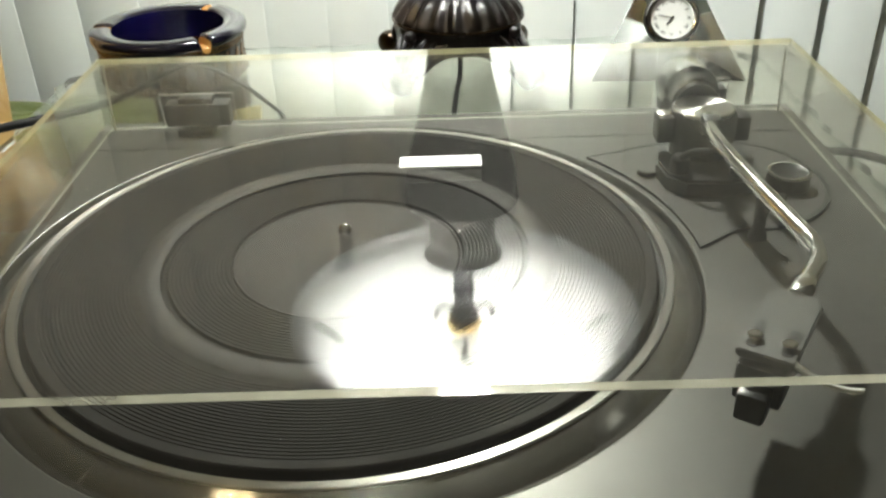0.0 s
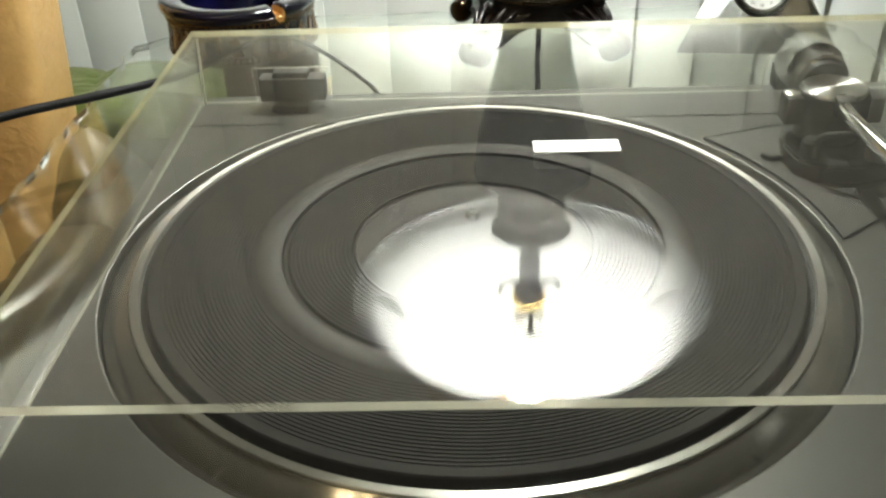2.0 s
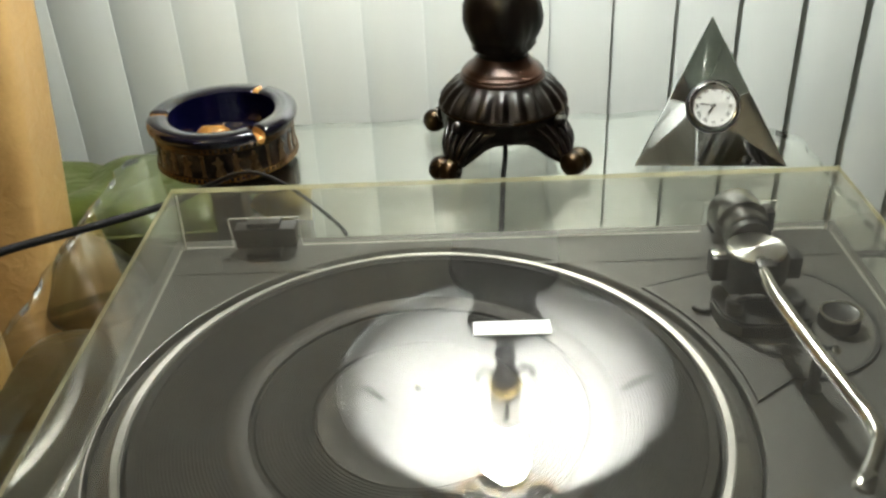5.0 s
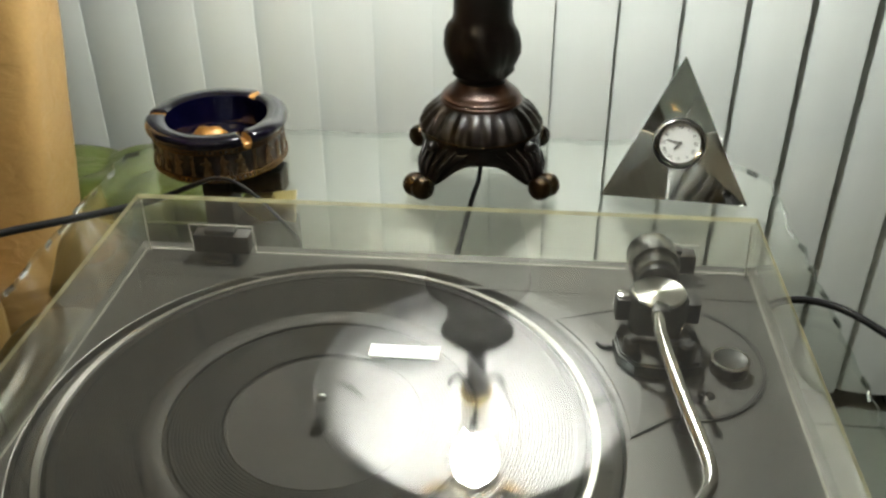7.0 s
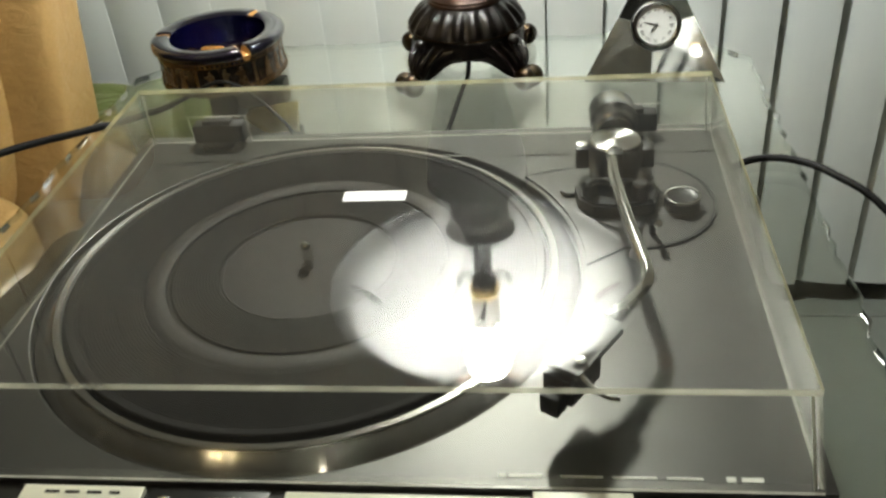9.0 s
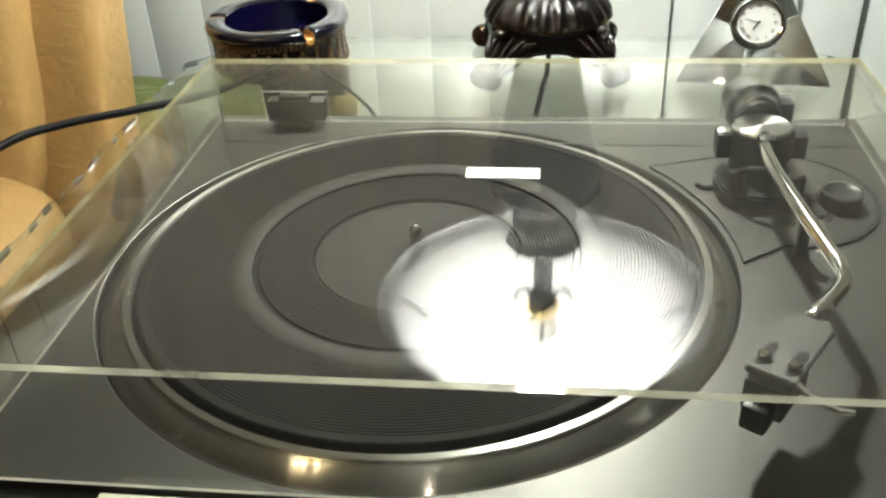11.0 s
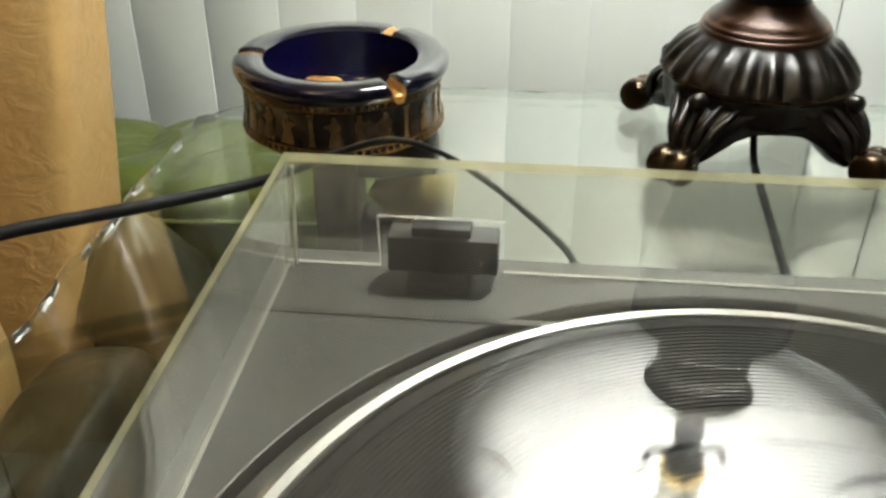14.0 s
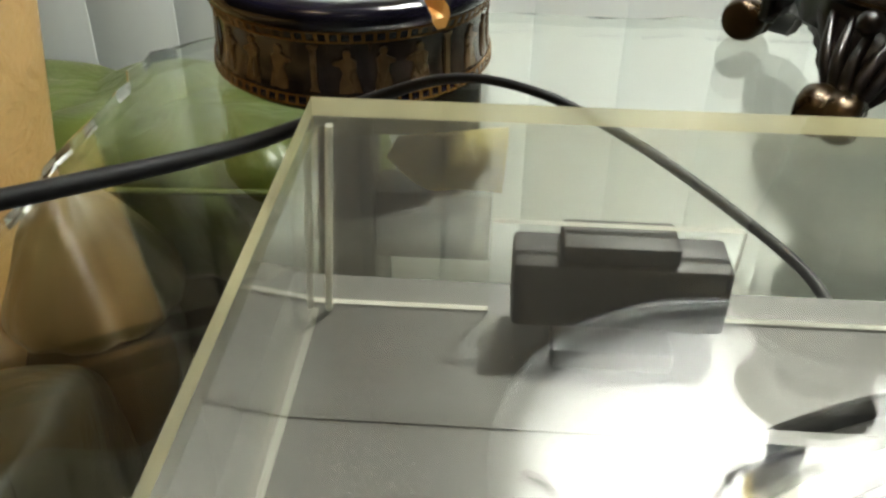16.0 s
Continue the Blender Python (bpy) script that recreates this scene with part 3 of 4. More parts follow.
for a, b in ((-0.108, -0.101), (-0.098, -0.091), (-0.087, -0.080), (-0.076, -0.071)):
    part("faded_mark", box(a, b, 0.2185, 0.2200, 0.0001, 0.0003), M_INK, rail, "", 0)
part("thumb_mark", prism([(0.1690 + 0.0045 * math.cos(2 * math.pi * k / 20), 0.2145 + 0.0022 * math.sin(2 * math.pi * k / 20)) for k in range(20)], 0.0001, 0.0003), M_SEAM, rail, "", 0)
# dull pieces low on the black front
part("front_label", box(-0.0960, -0.0770, LEDGE + 0.0012, LEDGE + 0.0022, -0.0480, -0.0335), M_PLATE, player, "dull grey label on the black front", 0)
part("front_bar", box(-0.0160, 0.0140, LEDGE + 0.0012, LEDGE + 0.0022, -0.0380, -0.0360), M_SEAM, player, "dull metal bar on the black front", 0)
for px, pz in ((-0.1330, -0.0440), (-0.1000, -0.0455), (0.0640, -0.0410)):
    part("front_stud", moved(lathe([(0, 0.0022), (0.0016, 0.0018), (0.0022, 0)], 16), pose(px, LEDGE + 0.0025, pz, 90)), M_STEEL, player, "small bright stud")
# printing along the deck's front edge: unreadable, as bars
for a, b, d in ((0.1050, 0.1085, 0.0026), (0.1095, 0.1250, 0.0020), (0.1330, 0.1520, 0.0012), (0.1560, 0.1760, 0.0012), (0.1800, 0.1960, 0.0012), (0.2060, 0.2100, 0.0030), (0.2125, 0.2220, 0.0026)):
    part("printed_mark", box(a, b, 0.2345 - d / 2, 0.2345 + d / 2, 0.0001, 0.0004), M_PRINT, deck, "", 0)

# platter: rim, lip, ribbed mat, spindle
platter = part("platter", lathe([(0.1488, 0.0046), (0.1500, 0.0060), (0.1520, 0.0063), (0.1527, 0.0060), (0.1652, -0.0022), (0.1655, -0.0028), (0.1655, -0.0040), (0.120, -0.0040)], 192, (CX, CY)), M_RIM, player, "turned aluminium platter rim", 40)
part("lip", lathe([(0.1486, 0.0040), (0.1486, 0.0064), (0.1490, 0.0069), (0.1524, 0.0069), (0.1529, 0.0064), (0.1529, 0.0058)], 192, (CX, CY)), M_LIP, platter, "broad satin lip", 40)
part("mat_gap", lathe([(0.1440, 0.0036), (0.1487, 0.0036)], 160, (CX, CY)), M_GROOVE, platter, "dark gap between mat and lip", 0)


def rib(r0, r1, n, z, h):
    out = []
    for k in range(n):
        a = r0 + (r1 - r0) * k / n
        w = (r1 - r0) / n
        out += [(a, z), (a + 0.42 * w, z), (a + 0.52 * w, z + h), (a + 0.88 * w, z + h)]
    return out + [(r1, z)]


mat = part("mat", lathe([(0.0548, 0.0066)] + rib(0.0556, 0.0838, 15, 0.0077, 0.00024) + [(0.0846, 0.0068), (0.0862, 0.0068), (0.0870, 0.0082), (0.0985, 0.0082)]
                       + rib(0.1000, 0.1395, 22, 0.0077, 0.00032) + [(0.1402, 0.0084), (0.1446, 0.0086), (0.1454, 0.0080), (0.1457, 0.0068), (0.1458, 0.0036)], 192, (CX, CY)), M_MAT, platter, "black rubber mat with concentric ribs, groove shade in its colour", 20)
part("mat_band", lathe([(0.0872, 0.0081), (0.0876, 0.0084), (0.0978, 0.0084), (0.0982, 0.0081)], 160, (CX, CY)), M_BAND, mat, "smooth band between the ribs", 40)
part("mat_centre", lathe([(0, 0.0066), (0.0530, 0.0066), (0.0540, 0.0072), (0.0549, 0.0066)], 128, (CX, CY)), M_LABEL, platter, "smooth recessed mat centre", 30)
part("spindle", lathe([(0.0036, 0.0060), (0.0036, 0.0196), (0.0030, 0.0218), (0.0018, 0.0232), (0, 0.0236)], 24, (CX, CY)), M_CHROME, platter, "steel spindle", 50)
# the platter sits a little low in its well
platter.matrix_basis = Matrix.Translation((CX, CY, -0.0020)) @ Matrix.Diagonal((0.993, 0.993, 1, 1)) @ Matrix.Translation((-CX, -CY, 0))

# tonearm plate, outlined by a dark groove
def plate_outline(grow):
    c, pts = Vector((0.187, 0.468)), []
    for k in range(33):
        a = radians(-102 + 204 * k / 32)
        pts.append((c.x - 0.002 + (0.0485 + grow) * math.cos(a), c.y + (0.0525 + grow) * math.sin(a)))
    pts.append((0.1500, 0.5165 + grow))
    t0, t1 = math.atan2(0.1085, 0.1300), math.atan2(0.003, 0.1685)
    for k in range(13):
        a = t0 + (t1 - t0) * k / 12
        pts.append((CX + 0.1690 * math.cos(a), CY + 0.1690 * math.sin(a)))
    return pts


def strip(a, b, z0, z1):
    """A flat band between two outlines of as many points."""
    bm = bmesh.new()
    rows = [[bm.verts.new((x, y, z)) for x, y in o] for o, z in ((a, z0), (a, z1), (b, z1), (b, z0))]
    for k in range(4):
        p, q = rows[k], rows[(k + 1) % 4]
        for i in range(len(p)):
            j = (i + 1) % len(p)
            bm.faces.new((p[i], p[j], q[j], q[i]))
    return bm


part("arm_plate_gap", strip(plate_outline(-0.0006), plate_outline(0.0018), 0.0001, 0.0014), M_GROOVE, player, "dark groove round the tonearm plate", 0)
part("arm_plate", prism(plate_outline(0.0), 0.0004, 0.0011), M_PLATE, player, "grey tonearm plate", 0)

# tonearm
PIV = Vector((0.1712, 0.4885))
arm = part("tonearm", tube([(0.1700, 0.476, 0.0345), (0.1680, 0.450, 0.0342), (0.1722, 0.405, 0.0338), (0.1775, 0.365, 0.0335), (0.1795, 0.347, 0.0335), (0.1775, 0.333, 0.0338), (0.1700, 0.320, 0.0345), (0.1622, 0.3085, 0.0352)], 0.0037, 20, 10), M_CHROME, player, "S-shaped chrome arm tube", 60)
part("pivot_housing", lathe([(0, 0.0010), (0.0220, 0.0010), (0.0225, 0.0060), (0.0165, 0.0075), (0.0160, 0.0180), (0.0185, 0.0190), (0.0185, 0.0320), (0.0172, 0.0345), (0, 0.0345)], 48, PIV), M_BLACK, player, "black pivot housing")
part("pivot_cap", lathe([(0.0162, 0.0342), (0.0165, 0.0358), (0.0158, 0.0366), (0, 0.0367)], 64, PIV), M_CAP, player, "turned steel pivot cap")
part("bearing_block", box(PIV.x - 0.0255, PIV.x - 0.0165, PIV.y - 0.007, PIV.y + 0.006, 0.0180, 0.0330, 0.0012), M_BLACK, player)
part("bearing_block", box(PIV.x + 0.0165, PIV.x + 0.0250, PIV.y - 0.007, PIV.y + 0.006, 0.0180, 0.0320, 0.0012), M_BLACK, player)
part("bearing_screw", lathe([(0.004, 0.0330), (0.004, 0.0342), (0.003, 0.0347), (0, 0.0347)], 16, (PIV.x - 0.0215, PIV.y - 0.001)), M_STEEL, player, "bright bearing screw")
part("arm_yoke", box(PIV.x - 0.006, PIV.x + 0.004, PIV.y - 0.024, PIV.y - 0.015, 0.0285, 0.0385, 0.0015), M_BLACK, player)
weight = moved(lathe([(0, -0.001), (0.0125, -0.001), (0.0135, 0.0), (0.0135, 0.010), (0.0140, 0.0105), (0.0160, 0.0115), (0.0160, 0.0300), (0.0150, 0.0315), (0, 0.0315)], 72, wave=lambda a, r, z: 0.0003 * math.sin(36 * a) if r > 0.0155 else 0), pose(PIV.x + 0.002, PIV.y + 0.0215, 0.0315, -90, 0, 3))
part("counterweight", weight, M_WEIGHT, player, "steel counterweight behind the pivot")
part("weight_dial", moved(lathe([(0.004, -0.003), (0.0128, -0.003), (0.0130, 0.003), (0.004, 0.003)], 48), pose(PIV.x + 0.001, PIV.y + 0.0190, 0.0300, -90, 0, 3)), M_BLACK, player, "black counterweight dial")
# arm base, lift and rest
part("arm_base", prism([(0.1450, 0.4760), (0.1470, 0.4600), (0.1560, 0.4500), (0.1760, 0.4480), (0.1950, 0.4530), (0.1985, 0.4700), (0.1960, 0.4880), (0.1500, 0.4920)], 0.0012, 0.0100, 0.0015), M_BLACK, player, "black tonearm base")
part("arm_lift", tube([(0.1540, 0.4620, 0.0170), (0.1580, 0.4560, 0.0240), (0.1680, 0.4520, 0.0262), (0.1800, 0.4540, 0.0240)], 0.0018, 10), M_BLACK, player, "curved black arm lift")
part("lift_post", lathe([(0, 0.0100), (0.005, 0.0100), (0.005, 0.018), (0.0035, 0.0195), (0, 0.0195)], 24, (0.1545, 0.4630)), M_BLACK, player)
part("lift_post", lathe([(0, 0.0100), (0.0055, 0.0100), (0.0055, 0.020), (0.004, 0.0215), (0, 0.0215)], 24, (0.1860, 0.4580)), M_BLACK, player)
part("height_tab", tube([(0.1365, 0.4790, 0.0025), (0.1400, 0.4750, 0.0025), (0.1460, 0.4755, 0.0030)], 0.0016, 10), M_BLACK, player)
dial = part("anti_skate_dial", lathe([(0, 0.0012), (0.0112, 0.0012), (0.0112, 0.0085), (0.0098, 0.0095), (0.0085, 0.0088), (0, 0.0084)], 48, (0.2128, 0.4600)), M_BLACK, player, "black anti-skate dial")
part("dial_rim", lathe([(0.0099, 0.0090), (0.0113, 0.0088), (0.0113, 0.0098), (0.0100, 0.0100)], 48, (0.2128, 0.4600), closed=True), M_CHROME, dial, "chrome dial rim")
lever = part("cue_lever", tube([(0.1915, 0.4295, 0.0012), (0.1915, 0.4295, 0.0090), (0.1930, 0.4215, 0.0135)], 0.0020, 12), M_BLACK, player, "small black cueing lever")
part("lever_tip", moved(lathe([(0, 0.0055), (0.0022, 0.0050), (0.0028, 0.002), (0.0024, -0.002), (0, -0.003)], 20), pose(0.1934, 0.4200, 0.0140, 50)), M_CHROME, lever, "chrome lever tip")
part("arm_rest", lathe([(0, 0.0010), (0.0046, 0.0010), (0.0040, 0.004), (0.0030, 0.006), (0.0030, 0.021), (0.0042, 0.0235), (0, 0.0250)], 24, (0.1800, 0.4060)), M_BLACK, player, "black arm rest post")

# headshell: local y runs to the front of the shell
HS = Matrix.Translation((0.1625, 0.3085, 0.0365)) @ pose(0, 0, 0, 0, 0, 180 - 33.0)
part("collar", moved(lathe([(0, -0.004), (0.0042, -0.004), (0.0048, -0.003), (0.0048, 0.0085), (0.0042, 0.0095), (0, 0.0095)], 32), HS @ pose(0, 0, -0.0008, -90)), M_CHROME, player, "chrome locking collar")


def headshell():
    bm = bmesh.new()
    outer = [(-0.0060, 0.0085), (-0.0098, 0.0130), (-0.0098, 0.0520), (-0.0088, 0.0530), (0.0088, 0.0530), (0.0098, 0.0520), (0.0098, 0.0130), (0.0060, 0.0085)]
    lo, hi = [bm.verts.new((x, y, -0.0012)) for x, y in outer], [bm.verts.new((x, y, 0.0022)) for x, y in outer]
    bm.faces.new(lo[::-1])
    bm.faces.new(hi)
    for k in range(8):
        j = (k + 1) % 8
        bm.faces.new((lo[k], lo[j], hi[j], hi[k]))
    bmesh.ops.bevel(bm, geom=[e for e in bm.edges if abs(e.verts[0].co.z - e.verts[1].co.z) < 1e-6], offset=0.0005, segments=2, affect="EDGES")
    return bm


shell = part("headshell", moved(headshell(), HS), M_SHELL, player, "flat satin aluminium headshell")
for sx in (-0.0058, 0.0058):
    slot = [(sx + 0.0021 * math.cos(a) , 0.0415 + (0.0062 if math.sin(a) > 0 else -0.0062) + 0.0021 * math.sin(a)) for a in (2 * math.pi * k / 20 for k in range(20))]
    part("slot", moved(prism(slot, 0.00215, 0.0025), HS), M_GROOVE, shell, "dark screw slot", 0)
    part("screw", moved(lathe([(0.0026, 0.0022), (0.0027, 0.0040), (0.0020, 0.0046), (0, 0.0047)], 24, (sx, 0.0445)), HS), M_CHROME, shell, "bright cartridge screw")
part("finger_lift", moved(tube([(-0.0085, 0.0500, 0.0005), (-0.0160, 0.0530, -0.0005), (-0.0260, 0.0560, 0.0008), (-0.0320, 0.0565, 0.0030)], 0.0014, 10, taper=lambda u: 1.2 - 0.4 * u), HS), M_STEEL, shell, "thin steel finger lift")
cart = part("cartridge", moved(box(-0.0082, 0.0082, 0.0300, 0.0560, -0.0165, -0.0016, 0.0012), HS), M_BLACK, player, "black phono cartridge")
part("stylus_guard", moved(box(-0.0052, 0.0052, 0.0545, 0.0640, -0.0190, -0.0075, 0.0016), HS), M_BLACK, cart, "black stylus guard")
for px in (-0.004, -0.0013, 0.0013, 0.004):
    part("lead_wire", moved(tube([(px, 0.0100, -0.0030), (px * 1.3, 0.0180, -0.0050), (px * 1.2, 0.0300, -0.0060)], 0.0005, 6, 6), HS), M_CORD, cart)

# ---- dust cover --------------------------------------------------------
cover = thing("dust_cover", "clear acrylic dust cover, closed, with yellowed edges", "dust cover")
BX0, BX1, BY0, BY1 = -0.1855, 0.2460, 0.2265, 0.5690
TX0, TX1, TY0, TY1 = -0.1815, 0.2415, 0.2405, 0.5615
TOP, TH, TW, LOW = 0.0490, 0.0034, 0.0015, 0.0006
A_MATS = [M_ACRYL, M_ACEDGE, M_ACFRONT]


def walls(bm, cut_outs=False):
    """Upright sheets: only the lower cut edge is cloudy, the polished joints stay clear."""
    bm.normal_update()
    for f in bm.faces:
        if f.material_index == 1:
            c = f.calc_center_median()
            f.material_index = 1 if c.z < LOW + 0.001 or (cut_outs and c.z < HZ + 0.001 and BX0 + 0.01 < c.x < BX1 - 0.01) else 0
    return bm


W_MATS = [M_ACWALL, M_ACLINE]
lid_top = slab([(TX0, TY0, TOP), (TX1, TY0, TOP), (TX1, TY1, TOP), (TX0, TY1, TOP)], (0, 0, -TH))
for f in lid_top.faces:
    if f.calc_center_median().y < TY0 + 0.001:
        f.material_index = 2
part("top_panel", lid_top, A_MATS, cover, "", 0)
ZP = TOP - TH - 0.0001
part("front_panel", walls(slab([(BX0, BY0, LOW), (BX1, BY0, LOW), (TX1, TY0, ZP), (TX0, TY0, ZP)], (0, TW, 0))), W_MATS, cover, "", 0)
part("side_panel", walls(slab([(BX0, BY0 + TH, LOW), (TX0, TY0 + TH, ZP), (TX0, TY1 - TH, ZP), (BX0, BY1 - TH, LOW)], (TW, 0, 0))), W_MATS, cover, "", 0)
part("side_panel", walls(slab([(BX1, BY0 + TH, LOW), (BX1, BY1 - TH, LOW), (TX1, TY1 - TH, ZP), (TX1, TY0 + TH, ZP)], (-TW, 0, 0))), W_MATS, cover, "", 0)


def back_at(x, z):
    u = (z - LOW) / (TOP - LOW)
    return (x, BY1 + (TY1 - BY1) * u, z)


H1, H2, HZ = (-0.1500, -0.1035), (0.1610, 0.2080), 0.0240
back = [back_at(BX0, LOW), back_at(H1[0], LOW), back_at(H1[0], HZ), back_at(H1[1], HZ), back_at(H1[1], LOW), back_at(H2[0], LOW), back_at(H2[0], HZ), back_at(H2[1], HZ), back_at(H2[1], LOW), back_at(BX1, LOW), back_at(TX1, ZP), back_at(TX0, ZP)]
part("back_panel", walls(slab(back[::-1], (0, -TW, 0)), True), W_MATS, cover, "", 0)
for h in (H1, H2):
    hinge = part("hinge", box(h[0] + 0.0042, h[1] - 0.0020, BY1 - 0.0110, BY1 + 0.0010, 0.0045, 0.0190, 0.0012), M_HINGE, player, "black cover hinge")
    part("hinge_cap", box(h[0] + 0.0130, h[1] - 0.0120, BY1 - 0.0100, BY1 + 0.0000, 0.0188, 0.0228, 0.0010), M_HINGE, hinge)
    part("hinge_foot", box(h[0] + 0.0120, h[1] - 0.0120, BY1 - 0.0180, BY1 + 0.0005, 0.0003, 0.0050, 0.0010), M_HINGE, hinge)
for cx_, cy_, tx_, ty_ in ((BX0 + TH, BY0 + TH, TX0 + TH, TY0 + TH), (BX1 - TH, BY0 + TH, TX1 - TH, TY0 + TH), (BX0 + TH, BY1 - TH, TX0 + TH, TY1 - TH), (BX1 - TH, BY1 - TH, TX1 - TH, TY1 - TH)):
    part("corner_joint", tube([(cx_, cy_, LOW), (tx_, ty_, ZP)], 0.0007, 8, 2), M_ACLINE, cover, "", 60)
sticker = solid("sticker", box(0.0085, 0.0457, 0.3948, 0.4058, TOP + 0.0002, TOP + 0.0006, 0.0001, 1), M_STICK, "small blank white paper sticker on the dust cover", "sticker", smooth=0)

# ---- table lamp --------------------------------------------------------
lamp = thing("table_lamp", "dark bronze table lamp with scroll feet, its bulb lit", "lamp", at=(LAMP[0] - 0.006, LAMP[1], GLASS), turn=4)


def flutes(a, r, z):
    return 0.0022 * math.cos(22 * a) if 0.052 < z < 0.072 else 0


base = part("base", lathe([(0, 0.040), (0.030, 0.040), (0.052, 0.043), (0.058, 0.047), (0.0595, 0.0505), (0.0580, 0.054), (0.0560, 0.0575), (0.0520, 0.0630), (0.0460, 0.0690), (0.0405, 0.0730), (0.0390, 0.0750)], 132, wave=flutes), M_BRONZE, lamp, "fluted dark bronze base", 60)
part("band", lathe([(0.0390, 0.0750), (0.0395, 0.0762), (0.0388, 0.0778), (0.0378, 0.0784), (0.0380, 0.0800), (0.0366, 0.0814), (0.0358, 0.0818), (0.0352, 0.0834), (0.0320, 0.0860), (0.0268, 0.0905), (0.0235, 0.0950)], 96), M_COPPER, base, "ringed copper band", 60)
part("base_edge", lathe([(0.0585, 0.0492), (0.0605, 0.0500), (0.0600, 0.0515), (0.0580, 0.0515)], 96, closed=True), M_GILT, base)


bm = bmesh.new()
rings = []
SEG = 96
for j in range(9):
    u = j / 8
    ring = []
    for k in range(SEG):
        a = 2 * math.pi * k / SEG
        leg = 0.5 + 0.5 * math.cos(4 * (a - radians(45)))
        low = 0.0285 - 0.022 * leg ** 2.4
        z = 0.0480 + (low - 0.0480) * u
        r = 0.0575 + 0.012 * leg ** 1.5 * u ** 1.4 - 0.006 * (1 - leg) * math.sin(u * 2.6) + 0.0009 * math.cos(40 * a) * u
        ring.append(bm.verts.new((r * math.cos(a), r * math.sin(a), z)))
    rings.append(ring)
inner_r = [[bm.verts.new(v.co * 0.86 + Vector((0, 0, v.co.z * 0.14))) for v in ring] for ring in (rings[-1], rings[0])]
seq = rings + inner_r
for a, b in zip(seq, seq[1:]):
    for k in range(SEG):
        j = (k + 1) % SEG
        bm.faces.new((a[k], b[k], b[j], a[j]))
part("drum", lathe([(0, 0.0300), (0.0500, 0.0290), (0.0555, 0.0310), (0.0562, 0.0360), (0.0572, 0.0400), (0.0575, 0.0470), (0, 0.0475)], 96, wave=lambda a, r, z: 0.0008 * math.cos(16 * a) if r > 0.052 else 0), M_BRONZE, lamp, "dark carved drum between the feet", 60)
part("apron", bm, M_BRONZE, lamp, "carved apron arching between the feet", 60)
for k in range(4):
    a = radians(45 + 90 * k)
    d, s = Vector((math.cos(a), math.sin(a), 0)), Vector((-math.sin(a), math.cos(a), 0))
    up = Vector((0, 0, 1))
    knee = bmesh.new()
    rows = []
    for j in range(9):
        q = j / 8
        half = 0.0250 * (1 - q) ** 0.8 + 0.0095
        mid = d * (0.0500 + 0.0215 * math.sin(min(1, q * 1.7) * 1.57) + 0.010 * max(0, q - 0.75) * 4 - 0.003 * math.sin(q * 3.14)) + up * (0.0475 - 0.0385 * q)
        row = []
        for i in range(17):
            w = i / 8 - 1
            row.append(knee.verts.new(mid + s * half * w - d * (0.012 * w * w) + d * (0.0013 * math.cos(w * 12.6) * (1 - abs(w)) ) + up * (0.012 * w * w * q * (1 - 0.5 * q))))
        rows.append(row)
    back_rows = [[knee.verts.new(v.co - d * 0.013 + up * 0.002) for v in row] for row in rows]
    for j in range(8):
        for i in range(16):
            knee.faces.new((rows[j][i], rows[j + 1][i], rows[j + 1][i + 1], rows[j][i + 1]))
            knee.faces.new((back_rows[j][i], back_rows[j][i + 1], back_rows[j + 1][i + 1], back_rows[j + 1][i]))
        knee.faces.new((rows[j][0], back_rows[j][0], back_rows[j + 1][0], rows[j + 1][0]))
        knee.faces.new((rows[j][16], rows[j + 1][16], back_rows[j + 1][16], back_rows[j][16]))
    for i in range(16):
        knee.faces.new((rows[0][i], rows[0][i + 1], back_rows[0][i + 1], back_rows[0][i]))
        knee.faces.new((rows[8][i], back_rows[8][i], back_rows[8][i + 1], rows[8][i + 1]))
    leg = part("leg", knee, M_BRONZE, lamp, "carved leaf-shaped knee", 70)
    for w in (-0.7, -0.35, 0.0, 0.35, 0.7):
        part("leg_rib", tube([d * (0.0560 - 0.010 * w * w) + s * w * 0.030 + up * 0.0440, d * (0.0715 - 0.009 * w * w) + s * w * 0.020 + up * 0.0300, d * (0.0745 - 0.006 * w * w) + s * w * 0.012 + up * 0.0170, d * 0.080 + s * w * 0.009 + up * 0.0120], 0.0021, 8, 6, taper=lambda u: 0.6 + 0.9 * math.sin(u * 3.14)), M_BRONZE, leg, "", 70)
    part("boss", moved(lathe([(0, 0.004), (0.003, 0.0034), (0.0052, 0.001), (0.0052, -0.004), (0, -0.004)], 20), Matrix.Translation(d * 0.0660 + up * 0.0455) @ d.to_track_quat("Z", "Y").to_matrix().to_4x4()), M_BRONZE, leg, "small round boss", 60)
    toe = tube([d * 0.0835 + s * -0.0125 + up * 0.0108, d * 0.0835 + s * -0.004 + up * 0.0108, d * 0.0835 + s * 0.004 + up * 0.0108, d * 0.0835 + s * 0.0125 + up * 0.0108], 0.0108, 24, 6, taper=lambda u: 0.82 + 0.18 * abs(math.sin(u * math.pi * 2)) + 0.10 * math.sin(u * math.pi))
    part("scroll_foot", toe, M_GILT, leg, "rolled foot rubbed to gold", 70)


def carved(a, r, z):
    if 0.103 < z < 0.152:
        return 0.0020 * math.cos(5 * a + 60 * z) + 0.0010 * noise.noise(Vector((math.cos(a) * 5, math.sin(a) * 5, z * 160)))
    return 0


